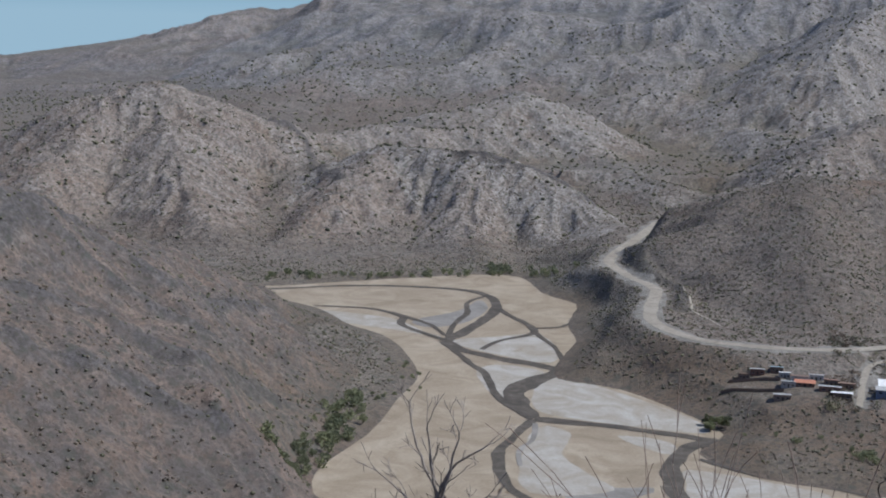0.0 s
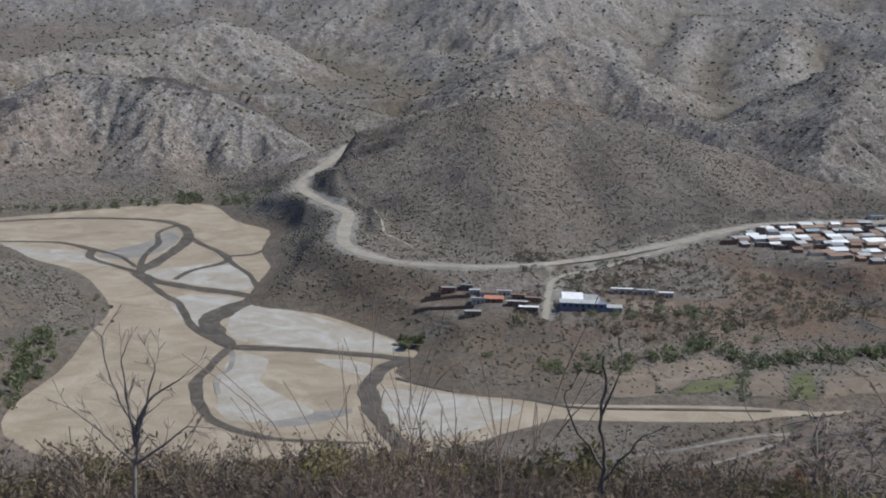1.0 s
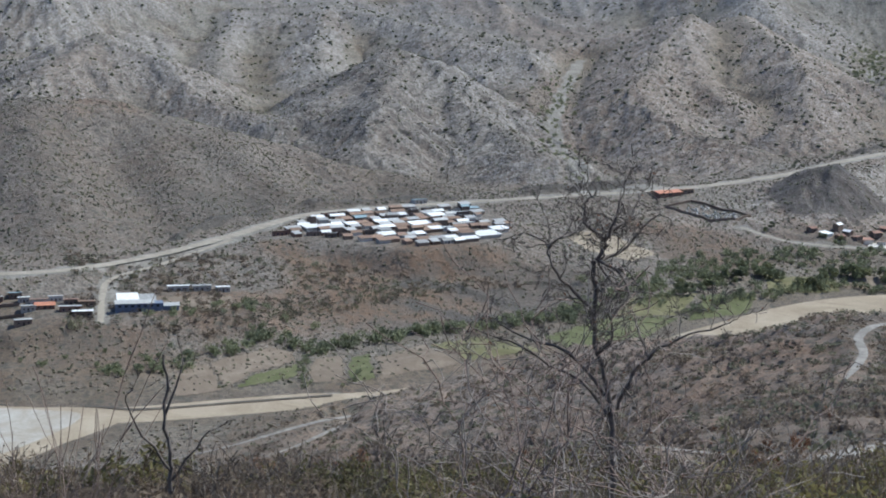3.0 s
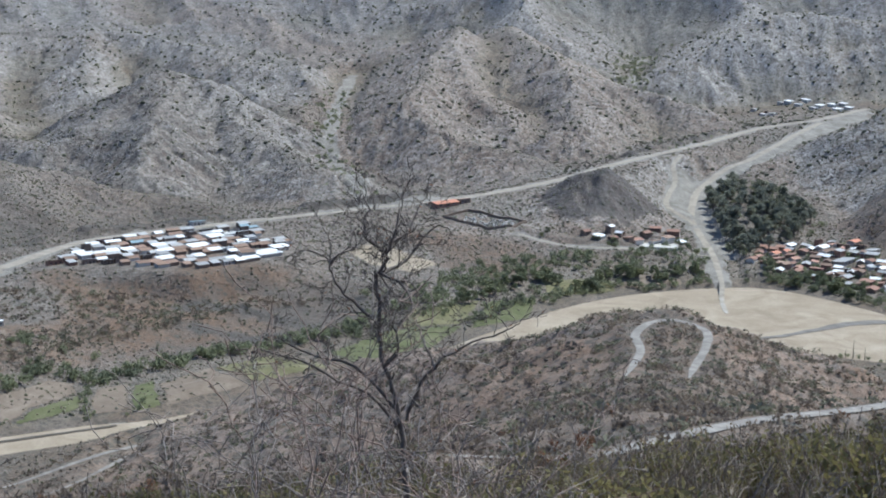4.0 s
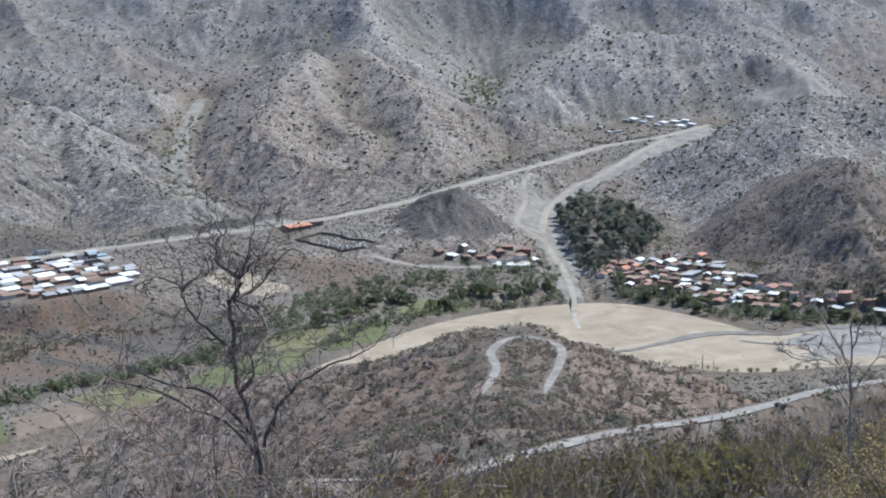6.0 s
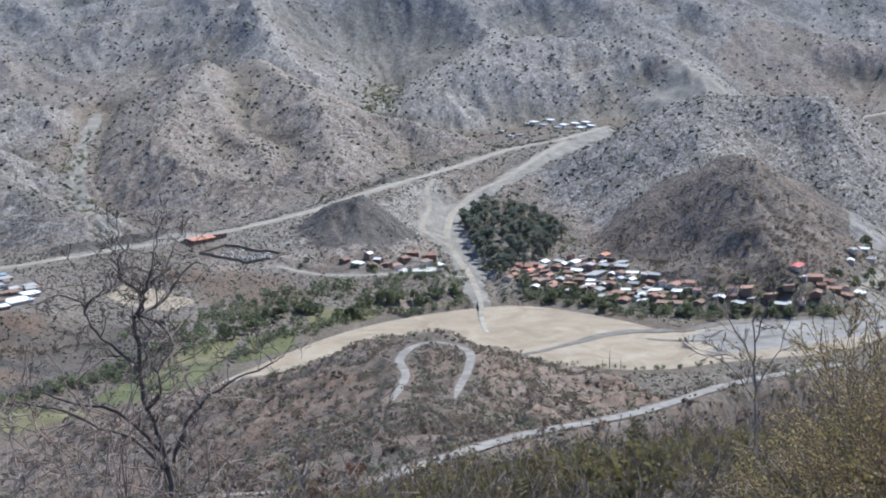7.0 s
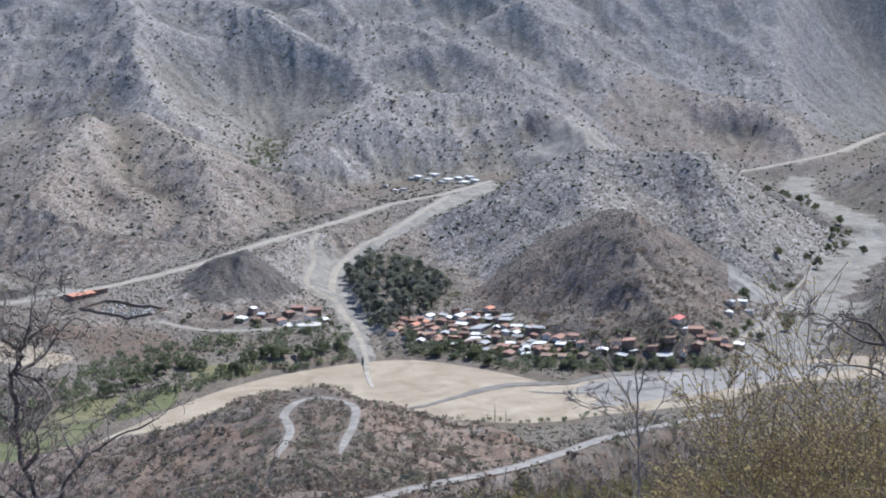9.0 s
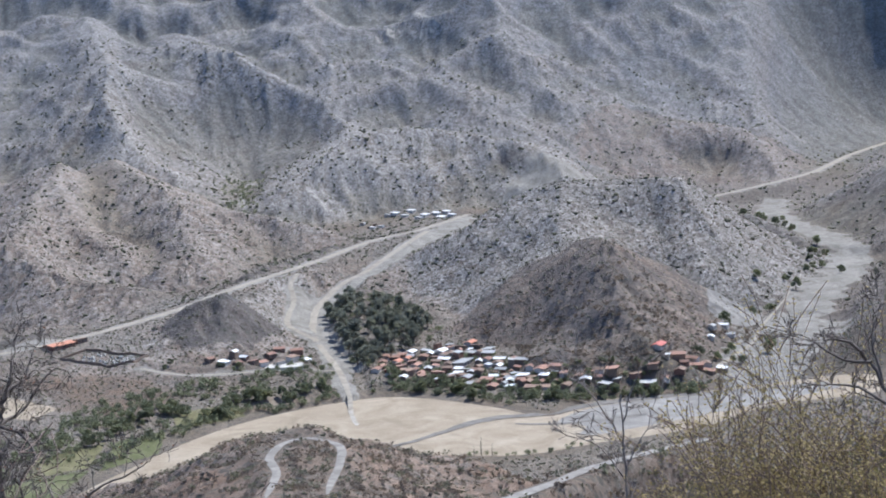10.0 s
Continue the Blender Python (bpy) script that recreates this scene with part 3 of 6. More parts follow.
# patches of other tone, among them dark road cuttings: place, reach, pale, rust, dark
ZONES = [(148, 971, 60, 0.3, 1.0, 0.0), (108, 929, 45, 0.4, 0.8, 0.0), (208, 1000, 50, 0.2, 1.0, 0.0), (240, 945, 55, 0.1, 0.1, 0.9), (185, 918, 35, 0.2, 0.2, 0.6), (20, 880, 80, 0.7, 0.3, 0.0), (-100, 930, 60, 0.6, 0.4, 0.0), (290, 960, 60, 0.7, 0.3, 0.0), (400, 1100, 70, 0.8, 0.2, 0.0),
         (1615, 1962, 48, 0.1, 0.0, 0.8), (232, 1300, 60, 0.0, 0.0, 1.0), (187, 1281, 40, 0.0, 0.0, 0.9), (425, 1310, 45, 0.0, 0.0, 1.0), (480, 1325, 45, 0.0, 0.0, 1.0), (100, 1215, 50, 0.0, 0.0, 0.8), (170, 1030, 60, 0.1, 1.0, 0.0),
         (690, 1390, 40, 1.0, 0.0, 0.0), (820, 1400, 60, 0.9, 0.0, 0.0), (235, 1010, 120, 0.1, 1.0, 0.1), (330, 985, 90, 0.05, 0.3, 0.8), (-40, 880, 90, 0.1, 0.7, 0.2), (480, 1120, 70, 0.1, 0.8, 0.3), (600, 1120, 60, 0.2, 0.4, 0.4), (-190, 1010, 60, 0.1, 0.5, 0.4),
         (60, 940, 60, 0.2, 0.8, 0.0), (-130, 970, 60, 0.2, 0.7, 0.1), (740, 1290, 40, 0.8, 0.0, 0.0), (560, 1230, 50, 0.8, 0.0, 0.0), (-20, 1440, 50, 0.6, 0.8, 0.0), (655, 1246, 46, 0.0, 0.0, 1.0), (230, 1290, 90, 0.2, 0.2, 0.5)]


# valleys: floor line and how steeply the sides may rise from it
VALLEYS = [(spline([(953, 835, 6), (1043, 886, 13), (1127, 935, 19), (1230, 989, 25), (1340, 1046, 30), (1472, 1135, 34), (1572, 1235, 37), (1654, 1354, 41), (1743, 1477, 45), (1860, 1590, 48), (1965, 1672, 51), (2203, 1740, 66), (2540, 1945, 89), (2892, 2086, 102), (2990, 2130, 110)], 60), 30, 0.42, 60, 900),
           (spline([(657, 1027, 4), (695, 1101, 8), (731, 1185, 13), (758, 1245, 19), (821, 1339, 26), (866, 1375, 32), (902, 1406, 41), (948, 1429, 47), (1024, 1483, 57), (1095, 1536, 65), (1200, 1610, 69), (1330, 1750, 73), (1450, 1900, 78)], 60), 18, 0.85, 120, 600),
           (spline([(452, 1345, 47), (466, 1430, 49), (474, 1508, 52), (500, 1610, 57), (521, 1700, 62), (585, 1881, 72), (645, 2032, 86), (707, 2179, 100)], 60), 12, 0.5, 130, 950),
           (spline([(1070, 1850, 76), (1110, 1980, 79), (1152, 2077, 83), (1230, 2230, 93), (1374, 2447, 106)], 60), 10, 0.45, 130, 950)]


def from_river(x, y):
    """Signed distance from the riverbed; exact near its banks, rough far away."""
    d = np.minimum(outside(x, y, RIVER_WEST[::6]), outside(x, y, RIVER_EAST[::6]))
    m = np.abs(d) < 110
    if m.any():
        d[m] = np.minimum(outside(x[m], y[m], RIVER_WEST), outside(x[m], y[m], RIVER_EAST))
    return d


def landform(x, y):
    """The broad shape of the land, without gullies, roads and riverbed; the soils and haze tint."""
    x, y = np.atleast_1d(np.asarray(x, float)), np.atleast_1d(np.asarray(y, float))
    r = np.hypot(x, y)
    river = from_river(x, y)
    base = 2.0 + 0.032 * np.clip(river - 25, 0, 1500) + 3 * fbm(x, y, 90, 5, 3) * step(30, 200, river)
    t_pale, t_rust, t_dark, t_rib = 0.5 + 0 * x, 0.2 + 0 * x, 0.0 + 0 * x, 0.6 + 0 * x
    k = 5.0
    total = np.exp(np.clip(base / k, -50, 120))
    best = base.copy()
    wx = x + 22 * fbm(x, y, 130, 71, 3)
    wy = y + 22 * fbm(x, y, 130, 83, 3)
    for n, (crest, slope, soft, gully, tint) in enumerate(RIDGES):
        reach = crest[:, 2].max() / slope + 120
        m = (x > crest[:, 0].min() - reach) & (x < crest[:, 0].max() + reach) & (y > crest[:, 1].min() - reach) & (y < crest[:, 1].max() + reach)
        if not m.any():
            continue
        d0, _, _ = along(x[m], y[m], crest)
        d, z, s = along(wx[m], wy[m], crest)
        d = d * step(0, 90, d0) + d0 * (1 - step(0, 90, d0))
        h = z - slope * (np.sqrt(d * d + soft * soft) - soft)
        h = h + gully * step(10, 70, d) * (7.0 * ridged(x[m], y[m], 150, 210 + n, 2) - 2)
        total[m] += np.exp(np.clip(h / k, -50, 120))
        top = np.zeros(x.shape, bool)
        top[m] = h > best[m]
        best[m] = np.maximum(best[m], h)
        t_pale[top], t_rust[top], t_dark[top], t_rib[top] = tint
    # slope under the camera
    turn = np.degrees(np.arctan2(-x, y)) + 5
    turn = np.where(turn > 180, turn - 360, turn)
    left = np.clip(turn - 40, 0, 140) * 180 / 140
    down = r * np.cos(np.radians(np.where(turn > 0, left, turn)))
    near = np.clip(248.3 - 0.38 * down, -40, 420) + np.clip(r * 0.02, 0, 5) * fbm(x, y, 45, 41, 4) * step(3, 30, r)
    total += np.exp(np.clip(near / k, -50, 120))
    slope_here = near > best
    t_pale[slope_here], t_rust[slope_here], t_dark[slope_here] = 0.4, 0.55, 0.05
    # far range all round
    az = np.degrees(np.arctan2(-x, y))
    crest = np.interp(az, [-180, -70, -40, -15, 0, 12, 22.4, 24, 28, 31, 34, 60, 180], [600, 640, 760, 640, 520, 420, 270, 225, 165, 120, 80, 200, 500])
    start = np.interp(az, [-180, -56, -47, -38, 180], [2100, 2500, 2500, 2100, 2100])
    rise = step(start, 4750, r)
    far = 40 + (crest - 40) * rise + rise * (1 - 0.75 * step(4000, 4750, r)) * (120 * ridged(x, y, 760, 11, 2) + 85 * ridged(x, y, 330, 23, 2) + 34 * ridged(x, y, 130, 29, 3)) * np.clip(crest / 420, 0.25, 1.2)
    far = np.where(r > 2000, far, -60)
    total += np.exp(np.clip(far / k, -50, 120))
    # painted haze, stronger with distance from the camera
    haze_tint = step(2300, 3600, r)
    t_pale = np.where(far > best, 0.35, t_pale)
    z = k * np.log(total)
    for line, wide, rise, lo, hi in VALLEYS:
        m = (x > line[:, 0].min() - 950) & (x < line[:, 0].max() + 950) & (y > line[:, 1].min() - 950) & (y < line[:, 1].max() + 950)
        if m.any():
            d, zl, _ = along(x[m], y[m], line)
            cap = zl + rise * np.clip(d - wide, 0, None) + 700 * step(lo, hi, d)
            z[m] = np.minimum(z[m], cap) - 1.5 * np.exp(-np.abs(z[m] - cap) / 6.0)
    return z, river, t_pale, t_rust, t_dark, haze_tint, r, t_rib


# downhill directions on a coarse grid
GX, GY = np.arange(-3700, 4300, 25.0), np.arange(-250, 5000, 25.0)
_mx, _my = np.meshgrid(GX, GY)
_z = landform(_mx.ravel(), _my.ravel())[0].reshape(_mx.shape)
_z = (_z + np.roll(_z, 1, 0) + np.roll(_z, -1, 0) + np.roll(_z, 1, 1) + np.roll(_z, -1, 1)) / 5
SLOPE_Y, SLOPE_X = np.gradient(_z, 25.0)
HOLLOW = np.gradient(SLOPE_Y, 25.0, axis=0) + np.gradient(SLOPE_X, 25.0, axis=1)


def coarse(table, x, y):
    u, v = np.clip((x - GX[0]) / 25.0, 0, len(GX) - 1.001), np.clip((y - GY[0]) / 25.0, 0, len(GY) - 1.001)
    j, i = u.astype(int), v.astype(int)
    u, v = u - j, v - i
    return (table[i, j] * (1 - u) + table[i, j + 1] * u) * (1 - v) + (table[i + 1, j] * (1 - u) + table[i + 1, j + 1] * u) * v


def furrows(x, y, dx, dy, size, seed):
    """Ribs and gullies that run along the downhill way; (dx, dy) is the unit way across the slope."""
    px, py = x / size, y / size
    ix, iy = np.floor(px), np.floor(py)
    fx, fy = px - ix, py - iy
    va, vd, wt = np.zeros(x.shape), np.zeros(x.shape), np.zeros(x.shape)
    for i in (-1, 0, 1):
        for j in (-1, 0, 1):
            ax = fx - i - 0.5 - 0.45 * lattice(ix + i, iy + j, seed)
            ay = fy - j - 0.5 - 0.45 * lattice(ix + i, iy + j, seed + 7)
            w = np.exp(-2.6 * (ax * ax + ay * ay))
            ph = (ax * dx + ay * dy) * math.tau + 3.1 * lattice(ix + i, iy + j, seed + 13)
            va += np.cos(ph) * w
            vd -= np.sin(ph) * w
            wt += w
    return va / wt, vd / wt


def height(x, y, tints=False):
    x, y = np.atleast_1d(np.asarray(x, float)), np.atleast_1d(np.asarray(y, float))
    z, river, t_pale, t_rust, t_dark, haze_tint, r, rib = landform(x, y)
    gx, gy = coarse(SLOPE_X, x, y), coarse(SLOPE_Y, x, y)
    steep = np.hypot(gx, gy)
    much = step(0.06, 0.34, steep) * step(250, 900, r) * np.clip((z - 6) / 25, 0, 1)
    wide = step(2200, 3200, r)
    much = much * (rib + (1 - rib) * wide)
    relief = np.zeros(x.shape)
    crag = np.zeros(x.shape)
    for size, amp, part_of, seed in ((230.0, 4.0, wide, 401), (105.0, 4.6, 1 + 0.3 * wide, 411), (54.0, 3.4, 1 + 0.4 * wide, 421), (27.0, 1.9, 1.0 + 0.3 * wide, 431), (13.0, 0.75, 1.0 + 0.3 * wide, 441)):
        n = np.hypot(gx, gy) + 1e-6
        dx, dy = -gy / n, gx / n
        v, dv = furrows(x, y, dx, dy, size, seed)
        v = 0.2 * v + 0.8 * (1 - 2 * np.sqrt(v * v + 0.004))
        relief += amp * part_of * v
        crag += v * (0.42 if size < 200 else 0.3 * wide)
        gx, gy = gx + 0.30 * dv * dx, gy + 0.30 * dv * dy
    z = z + much * (1 - 0.4 * wide) * (relief - 2.0) + 0.25 * fbm(x, y, 6, 61, 2) * step(20, 60, r)
    z = z + np.clip((z - 12) / 40, 0, 1) * step(120, 500, r) * 0.8 * ridged(x, y, 26, 51, 2)
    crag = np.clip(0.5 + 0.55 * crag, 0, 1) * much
    # levelled ground of the villages
    for poly, level, wide in ((TERRACE, 35, 30), (CAMPUS, 21, 30), (COURT, 17, 12)):
        w = 1 - step(0, wide, outside(x, y, poly))
        z = z * (1 - w) + (level + 0.02 * (z - level)) * w
    z = np.minimum(z, 8) + np.clip(z - 8, 0, None) * np.clip(river / 62, 0, 1)
    for carve, line, w in [(True, *v) for v in WASH_LINES.values()] + [(False, *v) for v in ROAD_LINES.values()]:
        wide = 30.0 if carve else 34.0 if w > 10 else 16.0 if w > 5.1 else 9.0
        m = (x > line[:, 0].min() - 60) & (x < line[:, 0].max() + 60) & (y > line[:, 1].min() - 60) & (y < line[:, 1].max() + 60)
        if m.any():
            d, zl, _ = along(x[m], y[m], line)
            f = 1 - step(w / 2 + 1.5, w / 2 + 1.5 + wide, d)
            z[m] = z[m] * (1 - f) + (np.minimum(zl, z[m]) if carve else zl) * f
    for line, wide, rise in BANDS:
        m = (x > line[:, 0].min() - 60) & (x < line[:, 0].max() + 60) & (y > line[:, 1].min() - 60) & (y < line[:, 1].max() + 60)
        if rise and m.any():
            d = along(x[m], y[m], line)[0] + 0.5 * wide * fbm(x[m], y[m], 24, 19, 3)
            z[m] += rise * np.exp(-(d / wide) ** 2)
    w = np.clip(river / 30, 0, 1)
    z = np.where(river < 0, -0.35, z * w)
    line = ROAD_LINES["road_valley"][0]
    m = (x > 610) & (x < 720) & (y > 970) & (y < 1110)
    if m.any():
        d, zl, _ = along(x[m], y[m], line)
        f = (1 - step(5, 16, d)) * (river[m] >= 0)
        z[m] = z[m] * (1 - f) + zl * f
    if tints:
        for zx, zy, zr, p, q, d in ZONES:
            w = (1 - step(0.4, 1.0, np.hypot(x - zx, y - zy) / zr + 0.35 * fbm(x, y, 40, 8, 2)))
            t_pale, t_rust, t_dark = t_pale * (1 - w) + p * w, t_rust * (1 - w) + q * w, t_dark * (1 - w) + d * w
        for line, wide, rise in BANDS:
            m = (x > line[:, 0].min() - 60) & (x < line[:, 0].max() + 60) & (y > line[:, 1].min() - 60) & (y < line[:, 1].max() + 60)
            if m.any():
                w = 1 - step(wide * 0.7, wide * 1.5, along(x[m], y[m], line)[0] + 0.6 * wide * fbm(x[m], y[m], 18, 19, 3))
                t_pale[m], t_rust[m], t_dark[m] = t_pale[m] * (1 - w), t_rust[m] * (1 - 0.7 * w), np.maximum(t_dark[m], w)
        green = np.clip(step(110, 20, river) * step(-5, 12, river), 0, 1) * (y > 700) * 0.25
        low = step(8, 26, river)
        # far range: paler on the spurs, greener and more bluish in the hollows
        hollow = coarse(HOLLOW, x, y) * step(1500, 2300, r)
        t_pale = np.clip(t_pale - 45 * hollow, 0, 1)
        haze_tint = haze_tint * (0.55 + 0.45 * step(-0.003, 0.003, hollow))
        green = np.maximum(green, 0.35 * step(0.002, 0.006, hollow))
        silt = np.zeros(x.shape)
        for line, w in list(WASH_LINES.values()) + [(VALLEY_WASH, 30.0)] + [(ROAD_LINES[k][0], ROAD_LINES[k][1] + 7) for k in ("road_main", "road_valley", "road_village", "road_fork", "road_right", "road_town")]:
            m = (x > line[:, 0].min() - 60) & (x < line[:, 0].max() + 60) & (y > line[:, 1].min() - 60) & (y < line[:, 1].max() + 60)
            if m.any():
                d = along(x[m], y[m], line)[0] + (0.22 * w + 0.6) * fbm(x[m], y[m], 22, 15, 3)
                silt[m] = np.maximum(silt[m], 1 - step(w / 2 - 2, w / 2 + 2.5, d))
        silt = np.maximum(silt, 0.8 * (1 - step(-3, 4, outside(x, y, FORK_FLAT) + 5 * fbm(x, y, 25, 78, 2))))
        # the loose pale scree below the quarry
        silt = np.maximum(silt, 1 - step(-4, 6, outside(x, y, SCREE) + 9 * fbm(x, y, 34, 77, 2)))
        return z, t_pale * low, t_rust, t_dark, haze_tint, green, crag, silt
    return z


_gx, _gy = np.arange(-720, 1560, 6.0), np.arange(580, 2500, 6.0)
_mx, _my = np.meshgrid(_gx, _gy)
LEVELS = height(_mx.ravel(), _my.ravel()).reshape(_mx.shape)


def ground_at(x, y):
    """Height of the ground at one place."""
    if not (_gx[0] < x < _gx[-2] and _gy[0] < y < _gy[-2]):
        return float(height(x, y)[0])
    i, j = int((y - _gy[0]) / 6), int((x - _gx[0]) / 6)
    u, v = (x - _gx[j]) / 6, (y - _gy[i]) / 6
    a = LEVELS[i, j] * (1 - u) + LEVELS[i, j + 1] * u
    b = LEVELS[i + 1, j] * (1 - u) + LEVELS[i + 1, j + 1] * u
    return float(a * (1 - v) + b * v)


def mesh_of(name, verts, faces, smooth=False):
    me = bpy.data.meshes.new(name)
    verts, faces = np.asarray(verts, np.float32), np.asarray(faces, np.int32)
    me.vertices.add(len(verts))
    me.vertices.foreach_set("co", verts.ravel())
    n = faces.shape[1]
    me.loops.add(faces.size)
    me.loops.foreach_set("vertex_index", faces.ravel())
    me.polygons.add(len(faces))
    me.polygons.foreach_set("loop_start", np.arange(0, faces.size, n, dtype=np.int32))
    me.polygons.foreach_set("use_smooth", np.full(len(faces), smooth))
    me.update(calc_edges=True)
    return me


def build_ground():
    az = np.concatenate([np.arange(-56, 37, 0.105), np.arange(37, 304, 3.0)])
    rr = np.concatenate([[0.05], np.geomspace(1.2, 110, 80, endpoint=False), np.linspace(110, 350, 80, endpoint=False), np.linspace(350, 1760, 400, endpoint=False), np.geomspace(1760, 4960, 270)])
    a, r = np.meshgrid(np.radians(az), rr)
    x, y = -(np.sin(a) * r).ravel(), (np.cos(a) * r).ravel() - 3.0
    z, pale, rust, dark, haze_tint, green, crag, silt = height(x, y, True)
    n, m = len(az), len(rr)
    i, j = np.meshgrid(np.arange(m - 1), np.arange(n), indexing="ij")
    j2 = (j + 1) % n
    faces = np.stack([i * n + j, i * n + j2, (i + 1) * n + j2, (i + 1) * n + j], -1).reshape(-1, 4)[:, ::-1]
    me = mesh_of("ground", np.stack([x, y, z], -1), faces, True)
    for key, v in (("pale", pale), ("rust", rust), ("dark", dark), ("haze_tint", haze_tint), ("green", green), ("crag", crag), ("silt", silt)):
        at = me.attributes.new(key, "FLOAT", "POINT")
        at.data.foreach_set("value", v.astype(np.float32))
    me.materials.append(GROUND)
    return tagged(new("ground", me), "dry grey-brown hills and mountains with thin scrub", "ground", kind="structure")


ground = build_ground()


def sheet(name, outline, level, mat, label, category, cell=9.0):
    """A flat sheet inside an outline, with an irregular edge."""
    bm = bmesh.new()
    vs = [bm.verts.new((px + 1.2 * noise.noise((px * 0.09, py * 0.09, 0)), py + 1.2 * noise.noise((px * 0.09, py * 0.09, 7)), level)) for px, py in outline]
    edges = [bm.edges.new((vs[i], vs[(i + 1) % len(vs)])) for i in range(len(vs))]
    bmesh.ops.triangle_fill(bm, use_beauty=True, use_dissolve=False, edges=edges, normal=(0, 0, 1))
    bmesh.ops.recalc_face_normals(bm, faces=bm.faces)
    if bm.faces and sum(f.normal.z for f in bm.faces) < 0:
        bmesh.ops.reverse_faces(bm, faces=bm.faces)
    me = bpy.data.meshes.new(name)
    bm.to_mesh(me)
    bm.free()
    me.materials.append(mat)
    return tagged(new(name, me), label, category, kind="structure")


def ribbon(name, line, width, mat, label, category, lift=0.2, wobble=0.12, crown=0.0, over=None):
    """A strip of ground along a line; width may be a list of widths along it."""
    p = spline(line, 5.0)
    t = np.gradient(p[:, :2], axis=0)
    t /= np.linalg.norm(t, axis=1)[:, None] + 1e-9
    nrm = np.stack([-t[:, 1], t[:, 0]], -1)
    n = len(p)
    w = np.interp(np.linspace(0, 1, n), np.linspace(0, 1, len(width)), width) if isinstance(width, (list, tuple)) else np.full(n, float(width))
    verts, cols = [], (-0.5, -0.25, 0.25, 0.5)
    run = np.arange(n) * 5.0
    for k, c in enumerate(cols):
        shake = 1 + wobble * smooth_noise(run / 13.0, np.full(n, 3.1 + k), 91 + k) if abs(c) == 0.5 else 1
        q = p[:, :2] + nrm * (c * w * shake)[:, None]
        z = p[:, 2] if p.shape[1] > 2 else np.zeros(n)
        if over is not None:
            z = height(q[:, 0], q[:, 1])
        verts.append(np.column_stack([q, z + lift + (crown if abs(c) < 0.5 else 0)]))
    verts = np.concatenate(verts)
    faces = [(k * n + i, k * n + i + 1, (k + 1) * n + i + 1, (k + 1) * n + i) for k in range(3) for i in range(n - 1)]
    me = mesh_of(name, verts, np.array(faces)[:, ::-1], True)
    me.materials.append(mat)
    return tagged(new(name, me), label, category, kind="structure")

# ---- river, roads, fields ----
sheet("riverbed_west", RIVER_WEST, 0.0, SAND, "wide dry braided riverbed of tan sand", "riverbed")
sheet("riverbed_east", RIVER_EAST, -0.06, SAND, "dry riverbed of tan sand along the fields", "riverbed")


def bar(outline, mat=GRAVEL, level=0.12, label="pale gravel bar on the dry riverbed"):
    return sheet("gravel_bar", spline(outline, 7, True), level, mat, label, "gravel bar")


bar([(-222, 985), (-130, 925), (-98, 880), (-150, 876), (-205, 885), (-222, 930)])
bar([(-200, 850), (-178, 846), (-172, 800), (-150, 770), (-132, 748), (-158, 728), (-180, 735), (-194, 790)], level=0.13)
bar([(-150, 852), (-118, 850), (-112, 825), (-128, 830)], level=0.12)
bar([(-172, 772), (-140, 752), (-112, 760), (-118, 742), (-150, 722)], SILT, 0.11)
bar([(-262, 1000), (-226, 985), (-232, 930), (-225, 890), (-250, 920), (-275, 975)], level=0.11)
bar([(-465, 1125), (-395, 1122), (-352, 1085), (-330, 1068), (-375, 1080), (-430, 1092)], level=0.1)
bar([(-345, 1225), (-328, 1190), (-330, 1130), (-352, 1100), (-372, 1120), (-350, 1170)], SILT, 0.1)
bar([(-318, 1055), (-240, 1018), (-232, 1050), (-262, 1110), (-290, 1090)], level=0.11)
bar([(-260, 1240), (-270, 1190), (-300, 1240), (-330, 1290), (-300, 1310)], SAND, 0.1)
bar([(-100, 800), (-45, 792), (-20, 775), (-60, 720), (-88, 740), (-98, 780)], level=0.1)
bar([(120, 803), (200, 828), (320, 862), (300, 866), (190, 836), (120, 818)], SILT, 0.08)
bar([(330, 868), (440, 880), (520, 912), (470, 915), (390, 895)], SILT, 0.08)
bar([(600, 850), (622, 800), (660, 775), (720, 800), (700, 850), (660, 890)], SAND, 0.06, "pale flat of gravel below the town")
bar([(720, 830), (790, 840), (900, 790), (960, 750), (870, 755), (770, 765), (700, 780)], SILT, 0.05, "grey gravel strip below the town")


CHANNELS = []


def channel(line, width, mat=MUD, lift=0.22):
    CHANNELS.append(name_of := len(CHANNELS))
    return ribbon("stream_channel", line, width, mat, "narrow dark muddy stream channel in the sand", "stream", lift - 0.04 + 0.015 * name_of, 0.3)


channel([(-640, 1170), (-543, 1193), (-483, 1237), (-425, 1262), (-372, 1266), (-345, 1250), (-325, 1210), (-318, 1150), (-320, 1100), (-324, 1056)], [5, 6, 7, 6, 9, 10, 9, 10, 10, 11])
channel([(-345, 1250), (-352, 1210), (-340, 1170), (-336, 1120), (-326, 1070)], [4, 5, 5, 5])
channel([(-324, 1056), (-300, 1030), (-262, 1015), (-222, 1000), (-228, 965), (-236, 930), (-222, 895), (-206, 868)], [11, 12, 12, 10, 15, 17, 15, 12])
channel([(-206, 868), (-170, 870), (-130, 868), (-100, 864), (-88, 862)], [12, 10, 8, 9])
channel([(-90, 866), (-104, 845), (-110, 812), (-104, 770), (-92, 735), (-78, 705), (-60, 680)], [10, 11, 11, 10, 9, 9])
